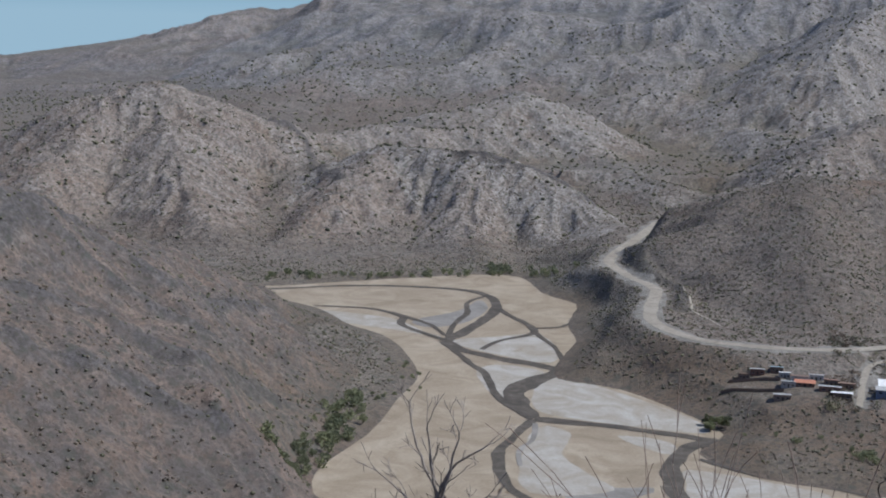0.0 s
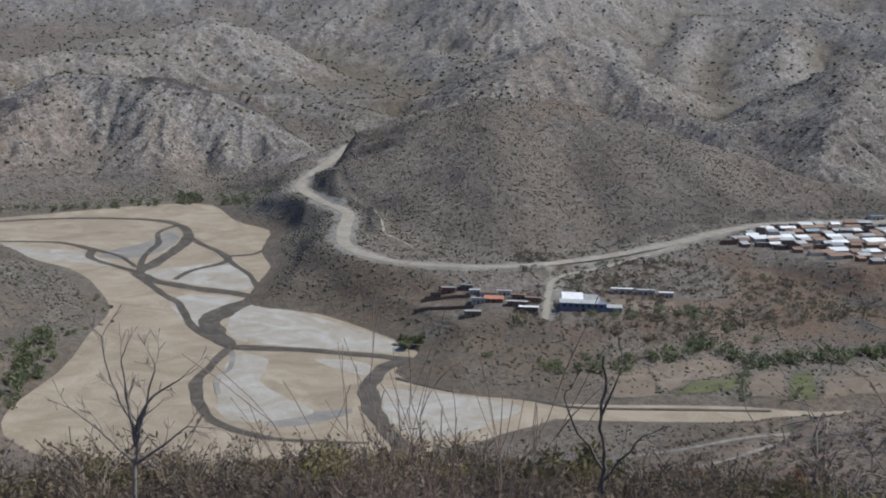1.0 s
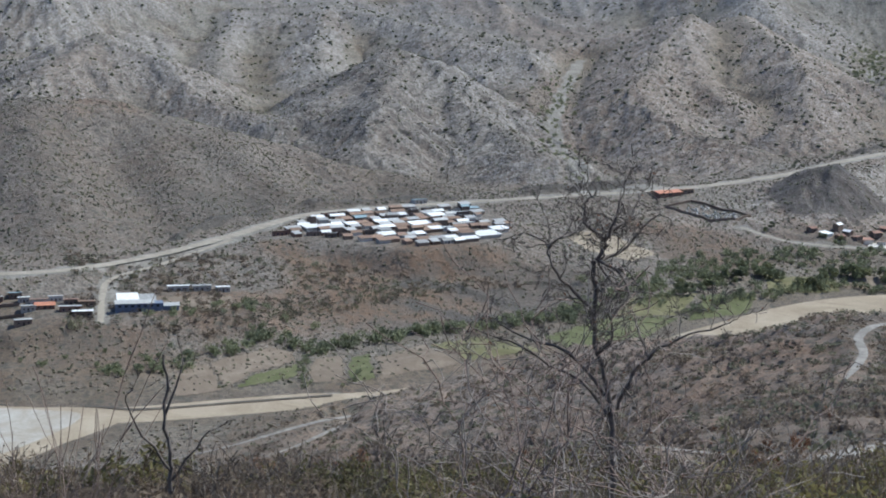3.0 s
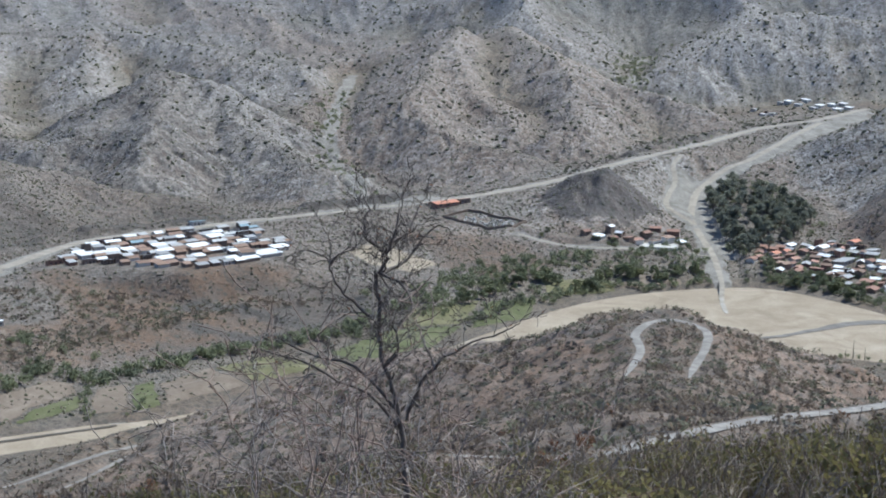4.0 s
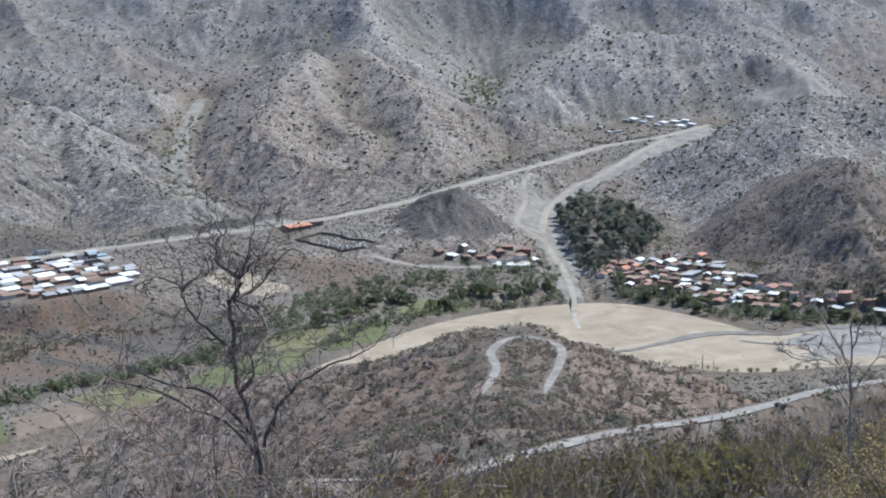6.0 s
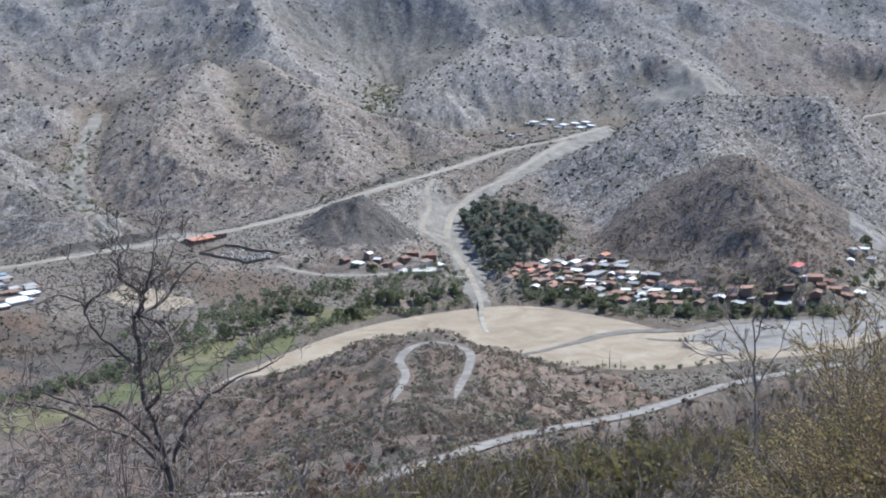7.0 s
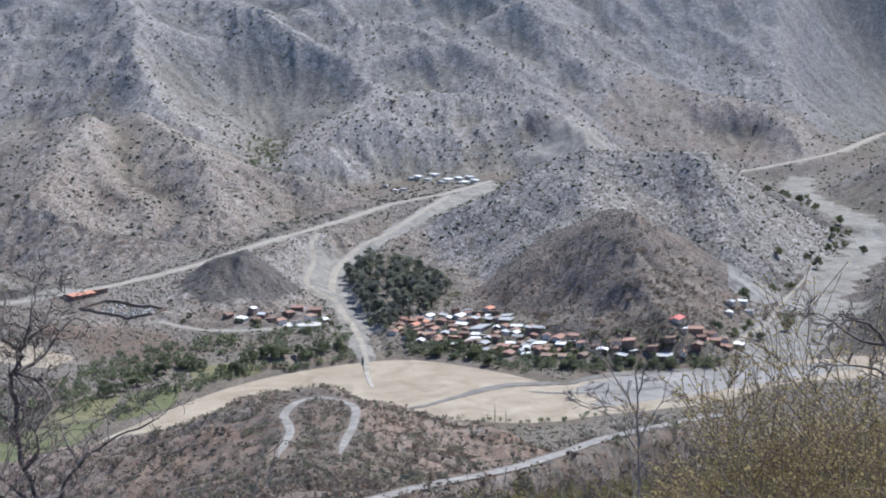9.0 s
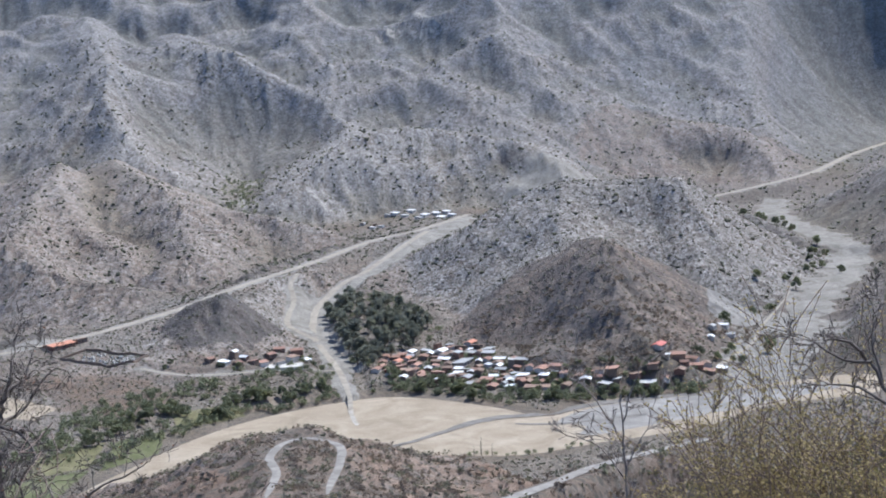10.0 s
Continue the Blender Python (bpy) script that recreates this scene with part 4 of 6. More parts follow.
channel([(-320, 1050), (-290, 1000), (-268, 970), (-246, 920), (-225, 888), (-206, 868)], [5, 6, 5, 6, 7])
channel([(-206, 866), (-208, 830), (-208, 790), (-196, 752), (-180, 724), (-150, 704), (-120, 702), (-95, 705)], [7, 6, 7, 6, 6, 5, 4])
channel([(-203, 858), (-196, 825), (-198, 800), (-190, 770)], [4, 3, 4, 2], SILT)
channel([(-470, 1142), (-420, 1150), (-385, 1130), (-375, 1100), (-345, 1075), (-326, 1060)], [4, 5, 7, 6, 5])
channel([(-395, 1140), (-360, 1115), (-345, 1098), (-330, 1075)], [5, 6, 4, 3])
channel([(-322, 1200), (-298, 1165), (-278, 1140), (-268, 1110), (-285, 1075), (-290, 1040)], [5, 6, 6, 5, 4])
channel([(-272, 1125), (-255, 1095), (-238, 1065), (-225, 1030)], [4, 5, 4, 4])
channel([(-275, 1130), (-255, 1142), (-248, 1165)], [3, 4, 3])
channel([(-96, 822), (-61, 803), (-28, 800), (10, 786), (60, 792), (120, 800)], [4, 4, 3, 3, 3])
channel([(574, 857), (602, 858), (632, 864), (664, 872), (694, 872), (730, 856), (800, 845), (880, 805), (960, 765)], [3, 7, 10, 12, 13, 14, 12, 10, 8], DAMP)
channel([(690, 846), (700, 832), (726, 812), (780, 795)], [3, 6, 6, 4], DAMP)
channel([(330, 862), (400, 880), (470, 895), (520, 905)], [3, 6, 8, 4], SILT)

ROAD_LOOK = {"road_main": (DUST, "pale dusty earth road cut into the hill foot"), "road_village": (DUST, "narrow dusty track down to the houses"),
             "road_valley": (DUST, "wide dusty road up the side valley"), "road_fork": (DUST, "dusty fork of the valley road"),
             "road_hairpin": (ASPHALT, "grey hairpin bend on a scrubby knoll"), "road_hillside": (ASPHALT, "grey road along the near hillside"),
             "road_right": (DUST, "pale dusty road along the right-hand valley"), "road_riverbank": (ASPHALT, "grey earth track above the river"), "road_riverside": (ASPHALT, "grey earth track beside the river"), "road_wash": (DUST, "pale track along the edge of the dry wash"), "road_town": (DUST, "dusty track past the walled yard")}
WIDTHS = {"road_valley": [4, 6, 7, 8, 9, 9, 9], "road_hairpin": [0.6, 3.4, 3.8, 3.8, 3.8, 3.8, 3.4, 0.6], "road_riverbank": [0.5, 2.6, 3.2, 2.8, 2.4, 0.5], "road_riverside": [0.5, 2.6, 3.2, 2.6, 0.5], "road_wash": [6, 4, 3.5, 3, 2, 0.6], "road_hillside": [0.6, 3.2, 3.6, 3.6, 3.6, 3.6]}
for key, (line, w) in ROADS.items():
    ribbon(key, line, WIDTHS.get(key, w), ROAD_LOOK[key][0], ROAD_LOOK[key][1], "road", 0.3, 0.12, 0.06)


def field(outline, mat, label):
    poly = np.array(outline, float)
    x0, y0 = poly.min(0)
    x1, y1 = poly.max(0)
    c = 1.6 if x1 - x0 < 120 else 4.0
    gx, gy = np.meshgrid(np.arange(x0, x1, c), np.arange(y0, y1, c))
    cx, cy = gx.ravel(), gy.ravel()
    ok = outside(cx + c / 2, cy + c / 2, poly) + 1.3 * fbm(cx, cy, 9, 5, 2) < 0
    cx, cy = cx[ok], cy[ok]
    corners = np.stack([np.stack([cx, cy], -1), np.stack([cx + c, cy], -1), np.stack([cx + c, cy + c], -1), np.stack([cx, cy + c], -1)], 1).reshape(-1, 2)
    uniq, inv = np.unique(np.round(corners, 3), axis=0, return_inverse=True)
    z = height(uniq[:, 0], uniq[:, 1]) + 0.3
    me = mesh_of("field", np.column_stack([uniq, z]), inv.reshape(-1, 4), True)
    me.materials.append(mat)
    return tagged(new("field", me), label, "field", "fields by the river", "structure")


field([(32, 842), (51, 849), (57, 812), (30, 801)], FIELD_BARE, "bare ploughed brown field")
field([(54, 850), (92, 880), (105, 871), (105, 856), (76, 835), (60, 814)], FIELD_BARE, "bare ploughed field with a green edge")
field([(77, 831), (105, 850), (104, 832), (85, 821), (64, 814)], FIELD_GREEN, "green strip of young crop")
field([(108, 818), (118, 859), (138, 867), (128, 822)], FIELD_BARE, "bare brown plot between hedges")
field([(134, 816), (140, 863), (152, 867), (149, 818)], FIELD_GREEN, "narrow green crop plot")
field([(152, 819), (156, 860), (191, 885), (206, 845)], FIELD_BARE, "bare ploughed brown plot above the riverbed")
field([(210, 848), (196, 886), (235, 908), (266, 868)], FIELD_OLIVE, "dry olive pasture beside the river")
field([(290, 868), (278, 905), (330, 945), (390, 950), (340, 895)], FIELD_GREEN, "green crop field beside the river")
field([(396, 945), (430, 995), (478, 1008), (452, 968)], FIELD_GREEN, "green crop field")
field([(345, 950), (360, 985), (425, 1000), (395, 955)], FIELD_OLIVE, "dry olive pasture")
field([(490, 1010), (500, 1045), (560, 1045), (555, 1024)], FIELD_OLIVE, "olive plot between hedges")
field([(562, 1028), (568, 1048), (625, 1045), (620, 1028)], FIELD_BARE, "bare brown plot by the road")
field([(362, 1128), (394, 1142), (424, 1085), (396, 1062), (368, 1090)], SAND, "levelled pale earth clearing")
field([(20, 925), (25, 965), (75, 965), (78, 920)], FIELD_BARE, "reddish bare yard beside the big building")
field([(1121, 1049), (1154, 1002), (1095, 954), (1067, 962), (1053, 982)], SILT, "pale gravel terrace beside the wash")

for fx, fy, fr in ((1996, 2783, 60), (1937, 2772, 50), (2010, 2694, 55), (2324, 2123, 45), (2445, 2028, 50), (1680, 2996, 50), (1497, 2769, 45)):
    field([(fx - fr, fy - fr * 0.3), (fx + fr * 0.6, fy - fr * 0.5), (fx + fr, fy + fr * 0.2), (fx - fr * 0.4, fy + fr * 0.6)], SILT, "pale terraced plot high on the mountain")
ribbon("track_hillside", [(-161, 1190, 0), (-152, 1160, 0), (-143, 1125, 0), (-126, 1090, 0), (-112, 1062, 0)], [1.2, 2.2, 2.2, 1.8, 1.0], DUST, "pale worn foot track down the dark hill", "track", 0.35, 0.3, 0.0, True)
ribbon("track_riverbed", [(604, 934), (618, 962), (632, 985), (642, 1003)], [3.0, 3.6, 4.2, 5.0], GRAVEL, "faint wheel track across the dry riverbed", "track", 0.25, 0.3)

# ---- houses ----
def part(name, bm, mat, parent=None, label=""):
    me = bpy.data.meshes.new(name)
    bm.to_mesh(me)
    bm.free()
    me.materials.append(mat)
    ob = new(name, me)
    if parent is not None:
        ob.parent = parent
    if label:
        ob["label"] = label
    return ob


def box(bm, x0, x1, y0, y1, z0, z1):
    v = [bm.verts.new(p) for p in ((x0, y0, z0), (x1, y0, z0), (x1, y1, z0), (x0, y1, z0), (x0, y0, z1), (x1, y0, z1), (x1, y1, z1), (x0, y1, z1))]
    for f in ((0, 3, 2, 1), (4, 5, 6, 7), (0, 1, 5, 4), (1, 2, 6, 5), (2, 3, 7, 6), (3, 0, 4, 7)):
        bm.faces.new([v[i] for i in f])
    return v


def prism(bm, ring, a, b):
    """A slab between two copies of a ring of (y, z) at x = a and x = b."""
    p = [bm.verts.new((a, y, z)) for y, z in ring]
    q = [bm.verts.new((b, y, z)) for y, z in ring]
    n = len(ring)
    bm.faces.new(p[::-1])
    bm.faces.new(q)
    for i in range(n):
        bm.faces.new((p[i], p[(i + 1) % n], q[(i + 1) % n], q[i]))


def house(w, d, h, style, wall, roof, label, windows=2):
    """A small house whose door looks to -y; w along x. It stands 1.5 m into the slope on its footing."""
    root = tagged(new("house"), label, "house", "village houses")
    bm = bmesh.new()
    x, y = w / 2, d / 2
    up = 0.22 * d if style == "gable" else 0.0
    if style == "gable":
        prism(bm, [(-y, -1.5), (y, -1.5), (y, h), (0, h + up), (-y, h)], -x, x)
    else:
        prism(bm, [(-y, -1.5), (y, -1.5), (y, h), (-y, h + 0.16 * d)], -x, x)
    part("wall", bm, wall, root)
    e, t = 0.45, 0.14
    if style == "gable":
        s = up / y
        for sign in (1, -1):
            bm = bmesh.new()
            ring = [(0, h + up + 0.03), (sign * (y + e), h - s * e + 0.03), (sign * (y + e), h - s * e + 0.03 + t), (0, h + up + 0.03 + t)]
            prism(bm, ring if sign < 0 else ring[::-1], -x - e, x + e)
            part("roof", bm, roof, root)
    else:
        bm = bmesh.new()
        lift, s = 0.16 * d, 0.16
        prism(bm, [(-y - e, h + lift + s * e + 0.03), (-y - e, h + lift + s * e + 0.03 + t), (y + e, h - s * e + 0.03 + t), (y + e, h - s * e + 0.03)], -x - e, x + e)
        part("roof", bm, roof, root)
    bm = bmesh.new()
    box(bm, -0.5, 0.5, -y - 0.06, -y + 0.05, 0.0, 2.05)
    door = part("door", bm, DARK_DOOR, root)
    for i in range(windows):
        wx = (-1 if i % 2 == 0 else 1) * (w * 0.30)
        bm = bmesh.new()
        box(bm, wx - 0.5, wx + 0.5, -y - 0.05, -y + 0.05, 1.0, 2.0)
        win = part("window", bm, PANE, root)
        bm = bmesh.new()
        box(bm, wx - 0.62, wx + 0.62, -y - 0.12, -y + 0.02, 0.88, 0.98)
        part("window_sill", bm, CONCRETE, win)
    return root


LOOKS = {"white": "bright white sheet-metal roof", "grey": "weathered grey sheet-metal roof", "rust": "rusty brown roof", "tile": "orange-brown clay tile roof",
         "orange": "bright orange roof", "red": "red roof", "teal": "blue-green sheet roof"}
WALL_WORDS = ("adobe", "pale plaster", "brick")
KINDS = {}


def place_house(x, y, turn, w, d, h, style, wall, roof):
    key = (style, wall, roof, h > 4)
    m = pose(x, y, ground_at(x, y), 0, 0, turn)
    tall = "two-storey" if h > 4 else "low"
    if key not in KINDS:
        KINDS[key] = house(8.0, 6.0, 5.4 if h > 4 else 2.7, style, WALLS[wall], ROOFS[roof], f"{tall} {WALL_WORDS[wall]} house with a {LOOKS[roof]}", 2)
        KINDS[key].matrix_basis = m @ Matrix.Diagonal((w / 8.0, d / 6.0, 1, 1))
        return KINDS[key]
    return copy_thing(KINDS[key], m @ Matrix.Diagonal((w / 8.0, d / 6.0, 1, 1)) @ Matrix.Diagonal((*[1 / s for s in KINDS[key].scale], 1)))


TAKEN = []


def spots_in(poly, count, rnd, off_road):
    """Random places inside an outline, clear of the roads."""
    lo, hi = poly.min(0), poly.max(0)
    p = np.array([(rnd.uniform(lo[0], hi[0]), rnd.uniform(lo[1], hi[1])) for _ in range(count)])
    p = p[outside(p[:, 0], p[:, 1], poly) < 0]
    for line, rw in ROAD_LINES.values():
        if len(p) and (line[:, 0].max() > lo[0] - 20) and (line[:, 0].min() < hi[0] + 20) and (line[:, 1].max() > lo[1] - 20) and (line[:, 1].min() < hi[1] + 20):
            p = p[along(p[:, 0], p[:, 1], line)[0] > rw / 2 + off_road]
    return p


def village(outline, count, turn, roofs, size=(6, 11), gap=2.0, tall=0.1, seed=1, walls=(0, 0, 1, 2)):
    rnd = random.Random(seed)
    made = 0
    for x, y in spots_in(np.array(outline, float), 4000, rnd, size[1] * 0.45):
        w = rnd.uniform(*size)
        d = w * rnd.uniform(0.6, 0.85)
        if made == count or any(math.hypot(x - a, y - b) < (w + c) / 2 * 0.92 + gap for a, b, c in TAKEN):
            continue
        TAKEN.append((x, y, w))
        h = rnd.uniform(5, 5.6) if rnd.random() < tall else rnd.uniform(2.5, 3.2)
        place_house(x, y, turn + rnd.gauss(0, 9) + (90 if rnd.random() < 0.3 else 0) + (180 if rnd.random() < 0.4 else 0), w, d, h,
                    "gable" if rnd.random() < 0.45 else "shed", rnd.choice(walls), rnd.choice(roofs))
        made += 1


# hamlet below the dark hill
for hx, hy, turn, w, d, h, style, wall, roof in [
        (-78, 962, 8, 9, 6, 2.8, "shed", 2, "grey"), (-66, 968, 8, 8, 6, 2.8, "shed", 0, "teal"), (-60, 958, 8, 7, 6, 2.7, "shed", 1, "white"), (-86, 955, 8, 7, 5, 2.6, "shed", 0, "rust"),
        (-46, 940, 5, 12, 7, 3, "gable", 2, "orange"), (-50, 952, 5, 11, 7, 3, "shed", 1, "rust"), (-40, 960, 5, 9, 6, 2.8, "shed", 1, "grey"), (-56, 938, 5, 9, 7, 2.8, "shed", 1, "grey"),
        (-30, 932, 3, 13, 7, 3, "shed", 2, "grey"), (-22, 920, 3, 12, 8, 3, "shed", 0, "white"), (-58, 915, 12, 10, 7, 2.8, "shed", 0, "grey"), (-20, 945, 3, 10, 7, 2.8, "shed", 0, "rust"),
        (-30, 950, 3, 9, 6, 2.8, "shed", 0, "tile"), (40, 985, 4, 14, 7, 3, "shed", 1, "white"), (56, 985, 4, 12, 7, 3, "shed", 1, "grey"), (70, 980, 4, 9, 7, 2.8, "shed", 1, "white")]:
    place_house(hx, hy, turn, w, d, h, style, wall, roof)
    TAKEN.append((hx, hy, w))
for hx, hy, w, d in ((284, 1094, 20, 13), (300, 1116, 14, 9), (240, 1140, 17, 10), (262, 1178, 14, 8), (150, 1128, 13, 8), (205, 1096, 14, 8)):
    place_house(hx, hy, 202, w, d, 3, "shed", 1, "white")
    TAKEN.append((hx, hy, w))


def rows_of_houses(outline, turn, spacing, roofs, seed, walls, length=(6, 13), depth=(4.5, 7)):
    """Terraced rows of long low houses inside an outline."""
    rnd = random.Random(seed)
    poly = np.array(outline, float)
    c, n = math.cos(radians(turn)), math.sin(radians(turn))
    mid = poly.mean(0)
    v = -120.0
    while v < 120:
        u = -150.0
        while u < 150:
            w = rnd.uniform(*length)
            x, y = mid[0] + c * (u + w / 2) - n * v, mid[1] + n * (u + w / 2) + c * v
            ends = np.array([(x - c * w * 0.45, y - n * w * 0.45), (x + c * w * 0.45, y + n * w * 0.45)])
            free = (outside(ends[:, 0], ends[:, 1], poly) < -3).all() and not any(math.hypot(x - a, y - b) < (w + e) * 0.42 for a, b, e in FIRST)
            if free and rnd.random() < 0.88:
                place_house(x, y + rnd.uniform(-1.5, 1.5), turn + rnd.gauss(0, 4) + (180 if rnd.random() < 0.75 else 0), w, rnd.uniform(*depth),
                            5.2 if rnd.random() < 0.06 else 2.8, "gable" if rnd.random() < 0.3 else "shed", rnd.choice(walls), rnd.choice(roofs))
                TAKEN.append((x, y, w))
            u += w + rnd.choice((0.4, 1.0, 3.0, 6.0))
        v += spacing * rnd.uniform(0.85, 1.2)


FIRST = TAKEN[-6:]
rows_of_houses(TERRACE, 19, 11.0, ["white", "white", "grey", "grey", "white", "rust", "rust", "rust", "grey", "rust", "teal", "grey"], 3, (0, 0, 0, 1, 2))
TAKEN += [(745, 1080, 11), (760, 1085, 9), (752, 1060, 12), (800, 1086, 14), (790, 1040, 24), (842, 1095, 14), (775, 1100, 12), (812, 955, 20), (880, 880, 18), (682, 1150, 11), (668, 1158, 10)]
village([(590, 1150), (640, 1155), (684, 1150), (690, 1128), (650, 1128), (604, 1130)], 11, 20, ["tile", "rust", "white", "tile", "grey"], (7, 11), 2.5, 0.15, 5)
village([(705, 1070), (750, 1106), (796, 1099), (845, 1101), (840, 1073), (817, 984), (819, 905), (850, 868), (890, 872), (937, 866), (923, 845), (857, 842), (800, 878), (760, 934), (730, 1005), (700, 1045)], 120, 35,
        ["tile", "rust", "rust", "white", "tile", "grey", "grey", "tile", "rust", "white"], (7, 13), 0.4, 0.12, 7)
for hx, hy, w, roof in ((1366, 1963, 17, "white"), (1397, 1961, 16, "white"), (1394, 1919, 20, "white"), (1416, 1918, 16, "white"), (1437, 1917, 15, "white"), (1372, 1945, 14, "grey"), (1337, 1797, 18, "white"), (1372, 1906, 14, "grey"), (1357, 1970, 10, "grey"), (1422, 1883, 14, "white")):
    place_house(hx, hy, 212, w, 10, 3.0, "shed", 1, roof)
    TAKEN.append((hx, hy, w))
village([(1215, 1830), (1235, 1930), (1300, 1960), (1300, 1860)], 5, 30, ["grey", "white", "rust"], (8, 12), 4, 0.0, 10, (0, 1))
village([(975, 905), (990, 930), (1030, 945), (1030, 918)], 4, 35, ["white", "white", "grey"], (8, 12), 5, 0.0, 12, (1,))


def campus():
    """The long building with the white hall roof, the blue front and its lower wing."""
    root = tagged(new("school_building"), "large blue-walled building with bright white metal roofs", "building")
    bm = bmesh.new()
    box(bm, -15, 15, -7, 0, -2, 5.5)
    part("front_wall", bm, BLUE_WALL, root, "dark blue painted front block")
    bm = bmesh.new()
    box(bm, -13, 11, 0.01, 16, -2, 4.4)
    part("hall_wall", bm, WALLS[1], root)
    bm = bmesh.new()
    prism(bm, [(-7.5, 5.55), (0.4, 6.35), (0.4, 6.5), (-7.5, 5.7)], -15.5, 9.5)
    part("front_roof", bm, ROOFS["grey"], root)
    bm = bmesh.new()
    prism(bm, [(0.5, 4.45), (16.6, 7.2), (16.6, 7.35), (0.5, 4.6)], -13.6, 0.6)
    part("hall_roof", bm, ROOFS["white"], root, "dazzling white sheet-metal roof")
    bm = bmesh.new()
    prism(bm, [(0.5, 4.45), (16.6, 6.2), (16.6, 6.35), (0.5, 4.6)], 0.8, 11.6)
    part("side_roof", bm, ROOFS["grey"], root)
    bm = bmesh.new()
    box(bm, 15.01, 25, -7, -1, -2, 3.4)
    part("wing_wall", bm, BLUE_WALL, root)
    bm = bmesh.new()
    prism(bm, [(-7.5, 3.45), (-0.5, 4.1), (-0.5, 4.25), (-7.5, 3.6)], 15.2, 25.6)
    part("wing_roof", bm, ROOFS["grey"], root)
    for i in range(7):
        bm = bmesh.new()
        box(bm, -13.4 + i * 4, -11.4 + i * 4, -7.08, -6.95, 3.2, 4.6)
        part("window", bm, PANE, root)
    bm = bmesh.new()
    box(bm, -1, 1, -7.09, -6.95, 0, 2.4)
    part("door", bm, DARK_DOOR, root)
    return root


hall = campus()
hall.matrix_basis = pose(13, 932, 21, 0, 0, 3)


def yard_wall(points, name, label, mat, tall=1.1, thick=0.35):
    """A low wall along a line of corners, stepped to the ground."""
    bm = bmesh.new()
    line = []
    for a, b in zip(points[:-1], points[1:]):
        n = max(1, int(math.dist(a, b) / 5))
        line += [(a[0] + (b[0] - a[0]) * i / n, a[1] + (b[1] - a[1]) * i / n) for i in range(n)]
    line = np.array(line + [points[-1]], float)
    z = height(line[:, 0], line[:, 1])
    prev = None
    for (px, py), (qx, qy), za, zb in zip(line[:-1, :2], line[1:, :2], z[:-1], z[1:]):
        t = Vector((qx - px, qy - py, 0)).normalized()
        n = Vector((-t.y, t.x, 0)) * thick / 2
        a, b = Vector((px, py, 0)), Vector((qx, qy, 0))
        ring = [bm.verts.new((*(p + s * n).xy, zz)) for p, zz in ((a, za), (b, zb)) for s in (1, -1) for zz in (zz - 0.5, zz + tall)]
        l0, h0, l1, h1, l2, h2, l3, h3 = ring
        for f in ((l0, l2, h2, h0), (l1, h1, h3, l3), (h0, h2, h3, h1), (l0, h0, h1, l1), (l2, l3, h3, h2)):
            bm.faces.new(f)
    bmesh.ops.remove_doubles(bm, verts=bm.verts, dist=0.02)
    ob = part(name, bm, mat)
    return tagged(ob, label, "wall")


yard_wall([(478, 1209), (508, 1223), (542, 1195), (549, 1183), (530, 1174), (505, 1185), (478, 1209)], "yard_wall", "low brown adobe wall round a terraced yard", WALLS[0])
yard_wall([(-98, 935), (-75, 930), (-58, 928)], "yard_wall", "low dark adobe yard wall on the slope", WALLS[0])
yard_wall([(-95, 948), (-72, 950), (-62, 948)], "yard_wall", "low dark adobe yard wall on the slope", WALLS[0])
place_house(490, 1240, 20, 26, 13, 3.4, "gable", 2, "orange")
place_house(512, 1246, 20, 12, 8, 3.0, "shed", 0, "rust")
rnd_yard = random.Random(4)
for i in range(44):
    k, side = rnd_yard.random(), rnd_yard.uniform(-7, 9)
    gx, gy = 496 + 40 * k + side * 0.6, 1206 - 22 * k + side
    bm = bmesh.new()
    box(bm, -1.1, 1.1, -0.7, 0.7, -0.4, 1.3)
    bmesh.ops.bevel(bm, geom=bm.edges[:], offset=0.08, segments=1, affect="EDGES")
    tomb = tagged(part("stone_block", bm, CONCRETE), "small pale stone block in the walled yard", "stone block", "yard blocks")
    tomb.matrix_basis = pose(gx, gy, ground_at(gx, gy), 0, 0, rnd_yard.uniform(0, 90))


bm = bmesh.new()
box(bm, -17, 17, -10, 10, -4.5, 0.35)
bmesh.ops.bevel(bm, geom=bm.edges[:], offset=0.1, segments=1, affect="EDGES")
court = tagged(part("sports_court", bm, CONCRETE), "flat cream concrete court beside the valley road", "sports court")
court.matrix_basis = pose(652, 1123, 17.2, 0, 0, -32)
place_house(682, 1150, -30, 11, 9, 5.4, "gable", 2, "tile")
place_house(668, 1158, -30, 10, 8, 2.8, "gable", 2, "tile")
place_house(258, 1232, 15, 12, 8, 3.0, "shed", 1, "teal")
for hx, hy, w, d, roof in ((745, 1080, 11, 8, "orange"), (760, 1085, 9, 7, "orange"), (752, 1060, 12, 7, "tile"), (800, 1086, 14, 9, "white"), (790, 1040, 24, 11, "grey"), (842, 1095, 14, 8, "orange"), (775, 1100, 12, 8, "white"), (812, 955, 20, 9, "tile"), (880, 880, 18, 9, "red")):
    place_house(hx, hy, 30, w, d, 3.0, "gable" if roof != "grey" else "shed", 1, roof)

